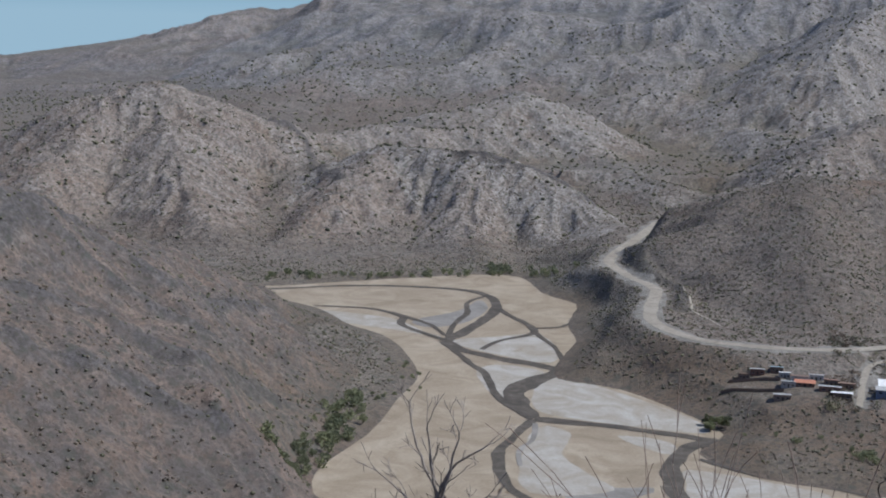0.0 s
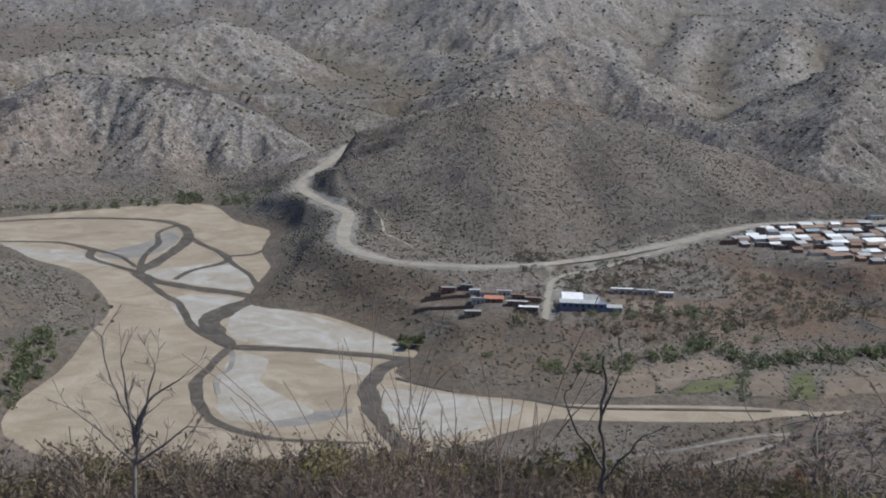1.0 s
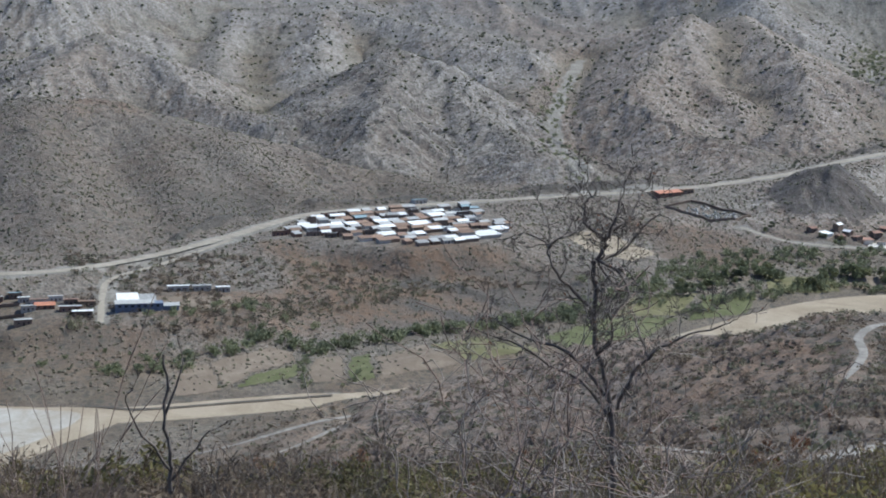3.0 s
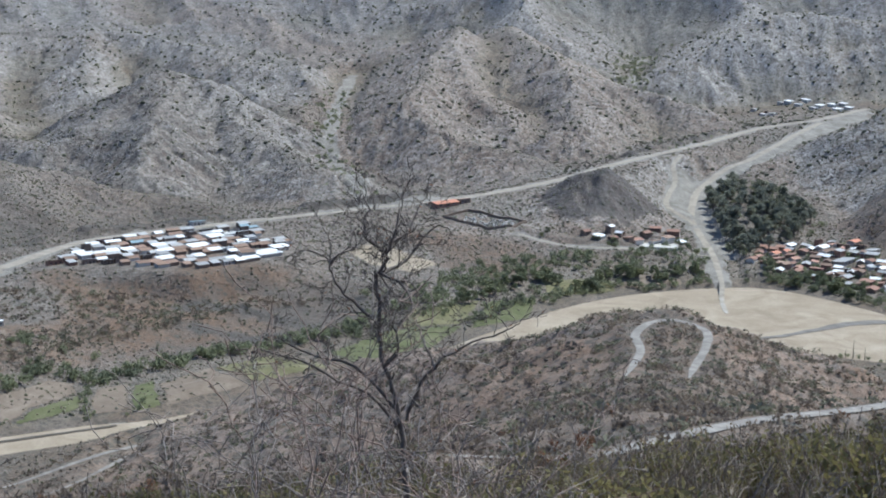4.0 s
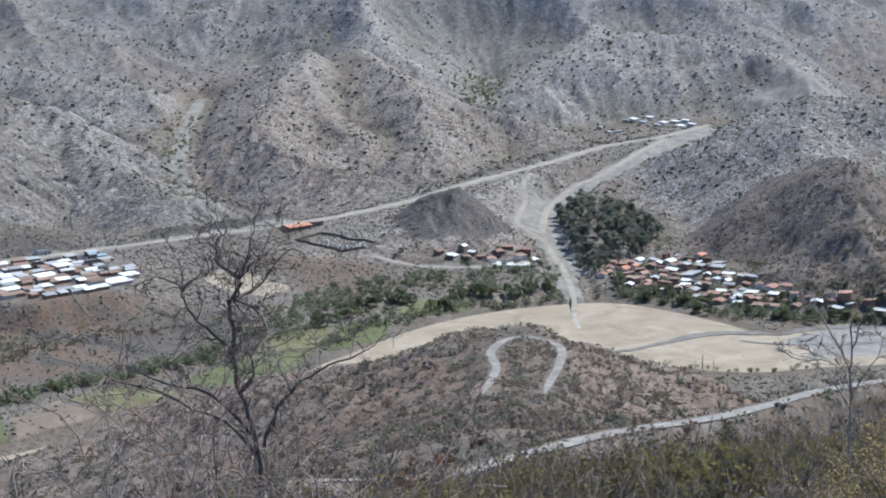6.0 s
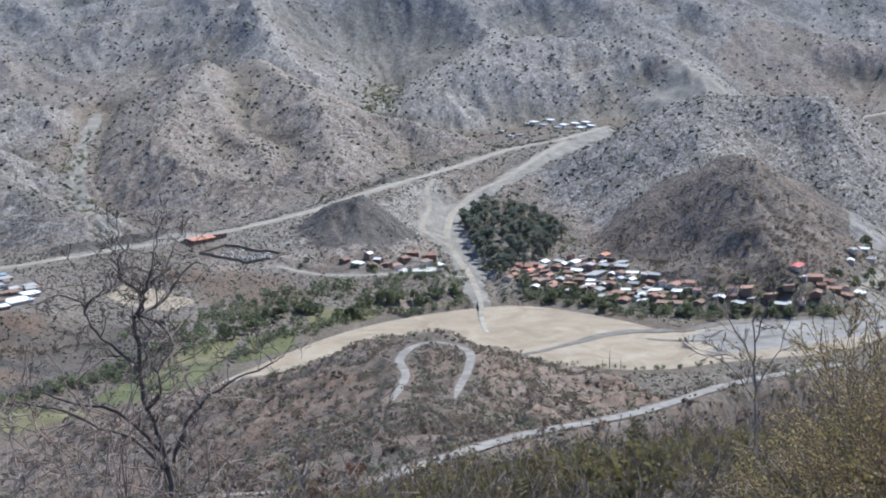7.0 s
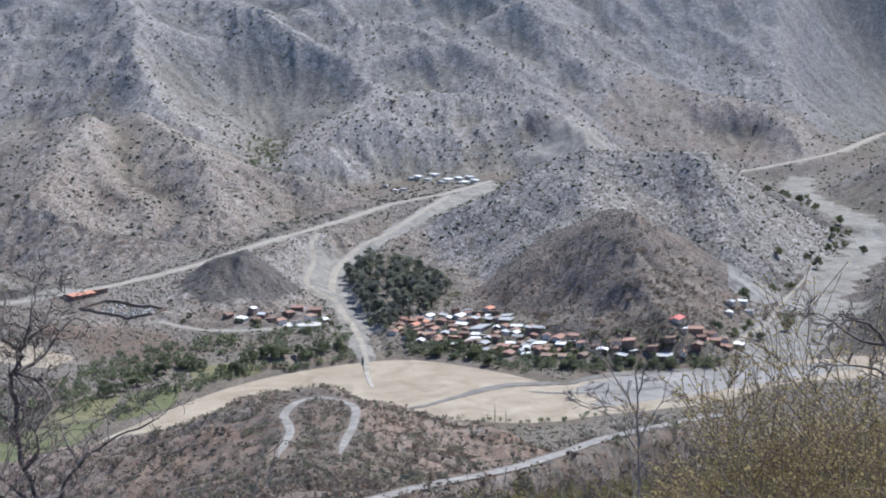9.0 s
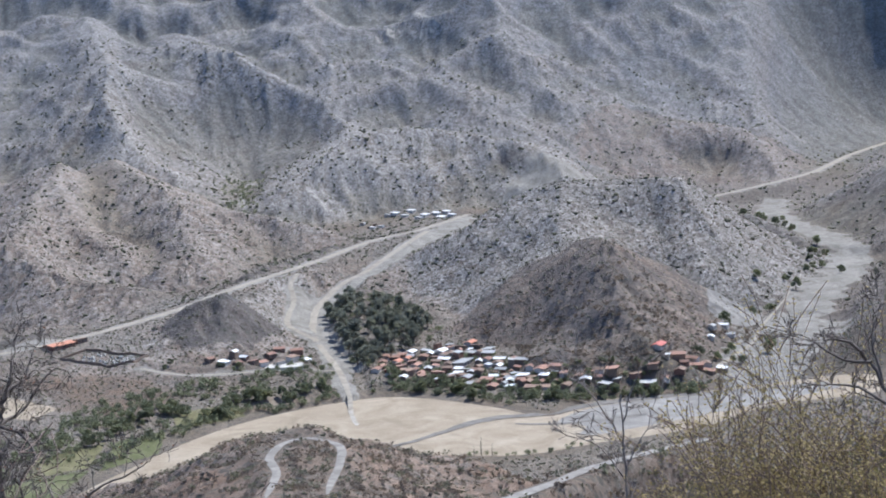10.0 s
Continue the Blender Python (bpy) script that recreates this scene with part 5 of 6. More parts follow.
# ---- trees and scrub ----
def clump_mesh(rnd, lobes, quads, size, leaf):
    """Crown of small leaf clumps gathered in lobes; lobes are (x, y, z, r)."""
    verts, faces = [], []
    for _ in range(quads):
        lx, ly, lz, lr = rnd.choice(lobes)
        u = Vector((rnd.gauss(0, 1), rnd.gauss(0, 1), rnd.gauss(0, 1))).normalized() * lr * rnd.uniform(0.55, 1.05)
        c = Vector((lx + u.x, ly + u.y, lz + u.z * 0.8))
        a = Vector((rnd.gauss(0, 1), rnd.gauss(0, 1), rnd.gauss(0, 1))).normalized()
        b = a.orthogonal().normalized()
        s = size * rnd.uniform(0.6, 1.3)
        i = len(verts)
        for p in (a * s, b * s * 0.8, -a * s, -b * s * 0.8):
            q = c + p
            verts.append(q[:])
        faces.append((i, i + 1, i + 2, i + 3))
    return verts, faces


def tree(name, rnd, tall, wide, leaf, label, quads=170, narrow=False, bare=0.25):
    root = tagged(new(name), label, "tree", "valley trees")
    bm = bmesh.new()
    segs = 7
    lean = (rnd.uniform(-0.08, 0.08), rnd.uniform(-0.08, 0.08))

    def tube(a, b, r0, r1):
        axis = (b - a).normalized()
        u = axis.orthogonal().normalized()
        v = axis.cross(u)
        r = [[bm.verts.new(p + (u * math.cos(k * math.tau / segs) + v * math.sin(k * math.tau / segs)) * rr) for k in range(segs)] for p, rr in ((a, r0), (b, r1))]
        for k in range(segs):
            bm.faces.new((r[0][k], r[0][(k + 1) % segs], r[1][(k + 1) % segs], r[1][k]))
    top = Vector((lean[0] * tall, lean[1] * tall, tall * 0.8))
    tube(Vector((0, 0, -0.6)), top * 0.45, tall * 0.028, tall * 0.02)
    tube(top * 0.45, top, tall * 0.02, tall * 0.008)
    lobes = []
    for i in range(5 if not narrow else 6):
        ang = i * 2.4 + rnd.uniform(-0.4, 0.4)
        if narrow:
            z = tall * (0.2 + 0.14 * i)
            p = Vector((rnd.uniform(-0.2, 0.2), rnd.uniform(-0.2, 0.2), z))
            lobes.append((*p, wide * 0.5 * (1 - 0.1 * i)))
        else:
            z = tall * rnd.uniform(bare + 0.12, 0.82)
            rad = wide * 0.33 * rnd.uniform(0.6, 1.1)
            p = Vector((math.cos(ang) * rad, math.sin(ang) * rad, z))
            tube(top * rnd.uniform(0.3, 0.6), p, tall * 0.012, tall * 0.004)
            lobes.append((*p, wide * rnd.uniform(0.2, 0.32)))
    if not narrow:
        lobes.append((top.x, top.y, tall * 0.84, wide * 0.24))
    part("trunk", bm, BARK, root)
    v, f = clump_mesh(rnd, lobes, quads, wide * 0.085, leaf)
    me = mesh_of("crown", v, f)
    me.materials.append(leaf)
    crown = new("crown", me)
    crown.parent = root
    return root


TREES = {}
for kind, args in {"broad": (8.0, 7.5, LEAF, "leafy green tree beside the fields"), "dark": (12.5, 7.5, LEAF_DARK, "tall dark green tree in the grove"),
                   "shrub_tree": (4.2, 5.0, LEAF, "rounded green bushy tree"), "olive": (5.0, 5.0, LEAF_OLIVE, "dusty olive-green tree")}.items():
    TREES[kind] = [(args, i) for i in range(3)]
MADE = {}


BUSHES = []


def plant(kind, x, y, scale=1.0, turn=0.0, variant=0):
    if kind == "shrub_tree":
        BUSHES.append((x, y, scale))
        return None
    key = (kind, variant)
    m = pose(x, y, ground_at(x, y) - 0.1, 0, 0, turn) @ Matrix.Diagonal((scale, scale, scale * (0.85 + 0.3 * ((variant * 7 + int(x)) % 5) / 5), 1))
    if key not in MADE:
        if kind == "poplar":
            MADE[key] = tree("poplar_tree", random.Random(90 + variant), 13, 2.4, LEAF_DARK, "slim dark poplar by the riverbed", 130, True)
        else:
            (tall, wide, leaf, label), _ = TREES[kind][variant]
            MADE[key] = tree("tree", random.Random(hash(kind) % 1 + variant * 5 + len(kind)), tall, wide, leaf, label, 380, False, 0.1 if kind == "shrub_tree" else 0.22)
        MADE[key].matrix_basis = m
        return MADE[key]
    return copy_thing(MADE[key], m @ Matrix.Diagonal((*[1 / s for s in MADE[key].scale], 1)))


def grove(outline, count, kind, scale=(0.7, 1.2), seed=1, clear=3.0):
    rnd = random.Random(seed)
    made = 0
    for x, y in spots_in(np.array(outline, float), 2000, rnd, 2.0):
        if made == count:
            break
        if any(math.hypot(x - a, y - b) < c * 0.5 + clear for a, b, c in TAKEN):
            continue
        plant(kind, x, y, rnd.uniform(*scale), rnd.uniform(0, 360), rnd.randrange(3))
        made += 1


def hedge(line, every, kind, scale=(0.6, 1.0), seed=1, spread=3.0):
    rnd = random.Random(seed)
    for p in spline(line, every):
        plant(kind, p[0] + rnd.gauss(0, spread), p[1] + rnd.gauss(0, spread), rnd.uniform(*scale), rnd.uniform(0, 360), rnd.randrange(3))


grove([(700, 1072), (728, 1130), (764, 1212), (812, 1302), (846, 1330), (872, 1296), (880, 1219), (850, 1172), (815, 1140), (765, 1098), (722, 1078)], 150, "dark", (0.9, 1.5), 31, 1.0)
grove([(812, 1302), (846, 1345), (880, 1370), (905, 1330), (880, 1219)], 50, "shrub_tree", (1.0, 2.0), 32, 1.0)
grove([(700, 1072), (764, 1212), (812, 1302), (860, 1330), (895, 1230), (850, 1150), (790, 1110), (722, 1078)], 90, "shrub_tree", (1.2, 2.4), 30, 0.5)
grove([(690, 1020), (720, 1045), (745, 940), (795, 870), (880, 825), (860, 818), (770, 865), (725, 920), (705, 985)], 120, "shrub_tree", (1.3, 2.3), 29, 0.5)
grove([(705, 1070), (796, 1099), (845, 1101), (840, 1073), (817, 984), (819, 905), (850, 868), (937, 866), (923, 845), (857, 842), (800, 878), (730, 1005)], 130, "shrub_tree", (0.9, 1.7), 28, -1.0)
grove([(600, 1128), (690, 1128), (700, 1080), (600, 1060)], 40, "shrub_tree", (1.2, 2.2), 27, 0.5)
grove([(690, 1020), (720, 1045), (745, 940), (795, 870), (880, 825), (860, 818), (770, 865), (725, 920), (705, 985)], 40, "broad", (0.8, 1.3), 33, 1.5)
grove([(715, 1010), (770, 1015), (815, 940), (870, 868), (840, 850), (765, 905)], 30, "broad", (0.55, 0.95), 34, 0.2)
hedge([(418, 1000), (459, 1029), (491, 1048), (528, 1026), (559, 1046), (600, 1043), (647, 1045)], 4.5, "broad", (0.8, 1.3), 35, 5)
hedge([(352, 994), (378, 991), (423, 1035), (459, 1045), (509, 1088), (560, 1088), (600, 1075)], 4, "shrub_tree", (1.6, 2.7), 36, 9)
hedge([(405, 960), (440, 985), (495, 1012), (530, 1022), (590, 1030), (640, 1030)], 3.5, "shrub_tree", (1.4, 2.3), 37, 5)
hedge([(90, 892), (103, 886), (119, 877), (141, 886), (165, 895), (200, 914), (236, 924), (290, 945), (330, 960)], 2.6, "shrub_tree", (1.6, 2.8), 38, 5)
hedge([(-8, 826), (10, 838), (30, 846), (57, 866), (90, 892)], 3.0, "shrub_tree", (1.3, 2.3), 39, 4)
hedge([(30, 912), (43, 918), (68, 927), (94, 936), (110, 925)], 4.0, "shrub_tree", (1.2, 2.2), 61, 9)
hedge([(-60, 862), (-20, 850), (20, 860), (45, 870)], 8, "shrub_tree", (0.9, 1.5), 40, 8)
hedge([(105, 812), (108, 840), (114, 865)], 3, "shrub_tree", (0.8, 1.2), 41, 1.5)
hedge([(128, 812), (134, 816), (140, 826)], 3, "shrub_tree", (0.8, 1.2), 42, 1.5)
hedge([(-285, 640), (-300, 700), (-303, 767), (-313, 813), (-321, 865)], 2.6, "shrub_tree", (1.3, 2.5), 43, 6)
hedge([(-321, 865), (-304, 890), (-306, 925), (-330, 970)], 9, "shrub_tree", (0.8, 1.3), 44, 4)
hedge([(-553, 1238), (-478, 1284), (-405, 1338), (-360, 1368)], 7, "shrub_tree", (1.5, 2.6), 45, 7)
hedge([(-379, 1382), (-350, 1366), (-320, 1362), (-294, 1345)], 6, "shrub_tree", (1.8, 3.0), 46, 9)
hedge([(-97, 882), (-94, 890), (-99, 896)], 5, "broad", (0.9, 1.1), 47, 2)
hedge([(606, 792), (633, 770), (649, 762), (680, 755)], 5, "shrub_tree", (0.9, 1.5), 48, 3)
hedge([(676, 1027), (715, 985), (724, 950), (740, 900), (765, 890), (812, 860), (855, 836), (888, 829)], 6, "shrub_tree", (1.2, 1.9), 55, 5)
for px, py, s in ((612, 789, 1.1), (617, 783, 0.75), (608, 792, 0.6)):
    plant("poplar", px, py, s, 0, 0)
hedge([(960, 880), (1030, 915), (1100, 975), (1200, 1025), (1320, 1085), (1450, 1180), (1560, 1300), (1650, 1420), (1740, 1530)], 30, "broad", (0.9, 1.6), 49, 22)
grove([(890, 860), (960, 850), (985, 880), (930, 890)], 10, "broad", (0.6, 1.0), 50)
hedge([(1070, 1850), (1110, 1980), (1152, 2077), (1230, 2230), (1374, 2447)], 4, "shrub_tree", (1.2, 2.6), 51, 20)
hedge([(455, 1400), (474, 1508), (500, 1610), (521, 1700), (585, 1881), (645, 2032)], 6, "shrub_tree", (0.9, 1.9), 52, 13)
hedge([(560, 1160), (640, 1100), (700, 1150)], 14, "broad", (0.5, 0.8), 53, 8)
grove([(820, 1420), (900, 1450), (1000, 1560), (960, 1570), (860, 1490)], 14, "shrub_tree", (0.8, 1.3), 54)

hedge([(380, 1010), (430, 1045), (480, 1075), (540, 1078), (600, 1060), (650, 1058)], 3.0, "shrub_tree", (1.0, 2.2), 65, 12)
hedge([(300, 935), (345, 975), (400, 1005), (450, 1025)], 3.5, "shrub_tree", (1.0, 2.0), 66, 9)


def build_bushes():
    """The rounded green bushes along banks and hedges, joined."""
    rnd = random.Random(77)
    verts, faces = [], []
    z = height([b[0] for b in BUSHES], [b[1] for b in BUSHES])
    for (x, y, s), zz in zip(BUSHES, z):
        lobes = [(x + rnd.uniform(-1, 1) * s, y + rnd.uniform(-1, 1) * s, zz + rnd.uniform(0.8, 2.2) * s, rnd.uniform(0.9, 1.5) * s) for _ in range(4)]
        v, f = clump_mesh(rnd, lobes, 110, 0.34 * s, LEAF)
        faces += [tuple(i + len(verts) for i in q) for q in f]
        verts += v
    me = mesh_of("riverside_bushes", verts, faces)
    me.materials.append(LEAF)
    tagged(new("riverside_bushes", me), "dusty green bushes along banks and field edges", "bushes", kind="stuff")


build_bushes()


def scatter_scrub(name, count, seed, mat, pick, size, label):
    """Many low bushes as one mesh of stuff."""
    rng = np.random.default_rng(seed)
    a = np.radians(rng.uniform(-56, 36, int(count * 1.7)))
    r = rng.uniform(0, 1, int(count * 1.7)) ** 0.65 * (pick[1] - pick[0]) + pick[0]
    x, y = -np.sin(a) * r, np.cos(a) * r
    z, pale, rust, dark, haze_tint, green, crag, silt = height(x, y, True)
    bare = silt < 0.3
    river = from_river(x, y)
    ok = (river > 14) & bare
    for line, w in list(ROAD_LINES.values()) + list(WASH_LINES.values()):
        ok &= along(x, y, line)[0] > w / 2 + 1.5
    patch = fbm(x, y, 70, seed + 5, 3)
    ok &= rng.uniform(-1.1, 0.7, len(x)) < patch + 0.9 * pale - 0.7 * (crag - 0.4)
    for poly in (TERRACE, CAMPUS):
        ok &= outside(x, y, poly) > 2
    x, y, z = x[ok][:count], y[ok][:count], z[ok][:count]
    n = len(x)
    ring = 4
    ang = np.arange(ring) / ring * math.tau
    s = rng.uniform(size[0], size[1], n) * (1 + 0.2 * (np.hypot(x, y) > 1500))
    tmpl = np.zeros((n, 2 * ring + 1, 3))
    for k in range(ring):
        j = rng.uniform(0.7, 1.25, (2, n))
        tmpl[:, k] = np.stack([np.cos(ang[k]) * j[0] * 0.8, np.sin(ang[k]) * j[0] * 0.8, np.full(n, -0.25)], -1)
        tmpl[:, ring + k] = np.stack([np.cos(ang[k] + 0.5) * j[1], np.sin(ang[k] + 0.5) * j[1], 0.45 + 0.3 * (j[0] - 1)], -1)
    tmpl[:, 2 * ring] = np.stack([rng.uniform(-0.3, 0.3, n), rng.uniform(-0.3, 0.3, n), rng.uniform(0.85, 1.15, n)], -1)
    v = tmpl * (s * 0.5)[:, None, None] + np.stack([x, y, z], -1)[:, None, :]
    tri = []
    for k in range(ring):
        k2 = (k + 1) % ring
        tri += [(k, k2, ring + k), (k2, ring + k2, ring + k), (ring + k, ring + k2, 2 * ring)]
    f = (np.array(tri)[None] + (np.arange(n) * (2 * ring + 1))[:, None, None]).reshape(-1, 3)
    me = mesh_of(name, v.reshape(-1, 3), f)
    me.materials.append(mat)
    return tagged(new(name, me), label, "scrub", kind="stuff")


scatter_scrub("dry_scrub", 60000, 61, SCRUB, (330, 2000), (0.8, 2.2), "dry leafless scrub scattered over the hills")
scatter_scrub("green_scrub", 17000, 62, SCRUB_GREEN, (330, 2300), (0.9, 2.5), "dusty green bushes scattered over the hills")

scatter_scrub("valley_scrub", 14000, 63, SCRUB_GREEN, (760, 1450), (0.9, 2.9), "olive and brown bushes on the valley slopes")

scatter_scrub("far_scrub", 15000, 64, SCRUB_GREEN, (1500, 3300), (2.2, 5.5), "dark bushes on the far hills")

# ---- trees and brush on the near slope ----
def grow(rnd, start, way, length, radius, levels, spread, curl, sparse=1.0, droop=0.0, kids=(2, 4)):
    """Branch segments (from, to, radius, radius) of a bare plant."""
    out = []
    stack = [(Vector(start), Vector(way).normalized(), length, radius, levels)]
    while stack:
        p, w, ln, r, lev = stack.pop()
        steps = 4 if lev > 1 else 3
        pts = [(p, r)]
        for i in range(steps):
            w = (w + Vector((rnd.gauss(0, curl), rnd.gauss(0, curl), rnd.gauss(0, curl) - droop))).normalized()
            q = p + w * (ln / steps)
            r2 = r * (0.86 if i < steps - 1 else 0.7)
            out.append((p, q, r, r2))
            p, r = q, r2
            pts.append((p, r))
            if lev > 0 and i > 0 and rnd.random() < 0.55 * sparse:
                side = (w + Vector((rnd.gauss(0, 1), rnd.gauss(0, 1), rnd.gauss(0.15, 0.7))).normalized() * spread).normalized()
                stack.append((p, side, ln * rnd.uniform(0.45, 0.75), r * 0.6, lev - 1))
        if lev > 0:
            for _ in range(rnd.randint(*kids)):
                side = (w + Vector((rnd.gauss(0, 1), rnd.gauss(0, 1), rnd.gauss(0.2, 0.7))).normalized() * spread).normalized()
                stack.append((p, side, ln * rnd.uniform(0.5, 0.85), r * 0.75, lev - 1))
    return out


def tubes(segs, sides=3, thinnest=0.0):
    a = np.array([s[0][:] for s in segs])
    b = np.array([s[1][:] for s in segs])
    r0, r1 = np.maximum([s[2] for s in segs], thinnest), np.maximum([s[3] for s in segs], thinnest)
    w = b - a
    w /= np.linalg.norm(w, axis=1)[:, None] + 1e-9
    h = np.where(np.abs(w[:, 2:3]) < 0.9, [[0, 0, 1.0]], [[1.0, 0, 0]])
    u = np.cross(w, h)
    u /= np.linalg.norm(u, axis=1)[:, None]
    v = np.cross(w, u)
    n = len(segs)
    verts = np.zeros((n, 2 * sides, 3))
    for k in range(sides):
        c, s = math.cos(math.tau * k / sides), math.sin(math.tau * k / sides)
        verts[:, k] = a + (u * c + v * s) * r0[:, None]
        verts[:, sides + k] = b + (u * c + v * s) * r1[:, None]
    quads = np.array([(k, (k + 1) % sides, sides + (k + 1) % sides, sides + k) for k in range(sides)])
    faces = (quads[None] + (np.arange(n) * 2 * sides)[:, None, None]).reshape(-1, 4)
    return verts.reshape(-1, 3), faces


def leaves_on(rnd, segs, per, size, thin=0.012):
    verts, faces = [], []
    for a, b, r0, r1 in segs:
        if r1 > thin:
            continue
        for _ in range(int(per) + (1 if rnd.random() < per % 1 else 0)):
            c = a.lerp(b, rnd.random()) + Vector((rnd.gauss(0, 1), rnd.gauss(0, 1), rnd.gauss(0, 1))) * size
            u = Vector((rnd.gauss(0, 1), rnd.gauss(0, 1), rnd.gauss(0, 1))).normalized()
            v = u.orthogonal().normalized() * size * 0.45
            u = u * size * rnd.uniform(0.7, 1.3)
            i = len(verts)
            verts += [(c - u)[:], (c + v)[:], (c + u)[:], (c - v)[:]]
            faces.append((i, i + 1, i + 2, i + 3))
    return verts, faces


def bare_tree(name, seed, x, y, stems, label, bark, levels=4, spread=0.75, curl=0.16, leaf=None, per=0, size=0.03, thinnest=0.003, sparse=1.0, kids=(2, 3)):
    """A leafless tree or shrub; stems are (way, length, radius)."""
    rnd = random.Random(seed)
    root = tagged(new(name), label, "tree" if "tree" in name else "shrub", "near plants")
    root.matrix_basis = pose(x, y, ground_at(x, y) - 0.05)
    thick, thin = [], []
    for way, length, radius in stems:
        for s in grow(rnd, (rnd.gauss(0, 0.05), rnd.gauss(0, 0.05), 0), way, length, radius, levels, spread, curl, sparse, 0.0, kids):
            (thick if s[2] > radius * 0.45 else thin).append(s)
    for key, segs, sides in (("trunk", thick, 7), ("crown", thin, 4)):
        v, f = tubes(segs, sides, thinnest)
        me = mesh_of(key, v, f, True)
        me.materials.append(bark)
        ob = new(key, me)
        ob.parent = root
    if leaf is not None:
        v, f = leaves_on(rnd, thin, per, size, 0.02)
        if f:
            me = mesh_of("foliage", v, f)
            me.materials.append(leaf)
            ob = new("foliage", me)
            ob.parent = root
    return root


def polar(az, d):
    return -math.sin(radians(az)) * d, math.cos(radians(az)) * d


def limb_tree(name, seed, az, d, foot, limbs, label, bark, radius, levels=3, twig=0.45, spread=0.75, curl=0.2, thinnest=0.003, every=0.8, leaf=None, per=0.1, size=0.03):
    """A bare tree along drawn limbs of (sideways, height); twigs grow from them."""
    rnd = random.Random(seed)
    x, y = polar(az, d)
    root = tagged(new(name), label, "tree", "near plants")
    root.matrix_basis = pose(x, y, foot, 0, 0, az)
    limbs[0][0] = (limbs[0][0][0], ground_at(x, y) - foot - 0.2)
    thick, thin = [], []
    for n, limb in enumerate(limbs):
        pts, side, r = [], rnd.uniform(-0.5, 0.5) if n else 0.0, radius if n == 0 else radius * 0.5
        flat = spline(limb, 0.12)
        for i, (u, w) in enumerate(flat):
            k = i / (len(flat) - 1)
            pts.append(Vector((u + rnd.gauss(0, 0.012), side * k + rnd.gauss(0, 0.012), w)))
        for i in range(len(pts) - 1):
            k = i / (len(pts) - 1)
            r0, r1 = r * (1 - 0.62 * k), r * (1 - 0.62 * (i + 1) / (len(pts) - 1))
            (thick if n == 0 else thin).append((pts[i], pts[i + 1], r0, r1))
            if (k > 0.35 or n) and rnd.random() < every and pts[i].z > 0.9:
                w = ((pts[i + 1] - pts[i]).normalized() + Vector((rnd.gauss(0, 1), rnd.gauss(0, 1), rnd.gauss(0.25, 0.8))).normalized() * spread).normalized()
                thin += grow(rnd, pts[i], w, twig * rnd.uniform(0.6, 1.2) * (1 - 0.3 * k), r1 * 0.5, levels - 1, spread, curl)
        if n:
            for _ in range(2):
                thin += grow(rnd, pts[-1], (pts[-1] - pts[-2]).normalized() + Vector((rnd.gauss(0, 0.4), rnd.gauss(0, 0.4), rnd.gauss(0, 0.4))), twig * 0.8, r * 0.3, levels - 1, spread, curl)
    for key, segs, sides in (("trunk", thick, 8), ("crown", thin, 4)):
        v, f = tubes(segs, sides, thinnest)
        me = mesh_of(key, v, f, True)
        me.materials.append(bark)
        ob = new(key, me)
        ob.parent = root
    if leaf is not None:
        v, f = leaves_on(rnd, thin, per, size, 0.02)
        me = mesh_of("foliage", v, f)
        me.materials.append(leaf)
        ob = new("foliage", me)
        ob.parent = root
    return root


limb_tree("bare_sapling_tree", 3, 17.19, 21.0, 241.37, [
    [(-0.04, -0.2), (-0.02, 0.43), (0.03, 1.15), (0.01, 1.51)], [(0.01, 1.51), (-0.27, 2.04), (-0.42, 2.48), (-0.47, 2.82)], [(0.02, 1.24), (-0.11, 2.03), (-0.18, 2.64)],
    [(0.01, 1.51), (0.18, 1.94), (0.51, 2.19), (0.71, 2.34)], [(0.03, 1.33), (0.19, 2.02), (0.30, 2.54)], [(0.01, 0.98), (-0.56, 1.44), (-0.92, 1.72)], [(0.01, 0.98), (0.50, 1.40), (0.75, 1.66)]],
    "leafless grey sapling on the brown slope", GREY_BARK, 0.055, 2, 0.42, 0.6, 0.14, 0.0045, 0.4)
limb_tree("bare_sapling_tree", 8, -2.07, 15.0, 242.98, [
    [(0.07, -0.15), (0.0, 1.25), (-0.03, 1.77), (-0.08, 2.15), (-0.05, 2.47), (-0.09, 2.84)], [(-0.02, 1.58), (-0.20, 1.86), (-0.37, 2.16), (-0.47, 2.44), (-0.39, 2.58)],
    [(0.0, 1.46), (0.22, 1.80), (0.38, 2.0)], [(-0.08, 2.15), (0.04, 2.48), (0.11, 2.73)]],
    "thin dark leafless sapling with forked stems", BARK, 0.034, 2, 0.22, 0.5, 0.1, 0.003, 0.12)
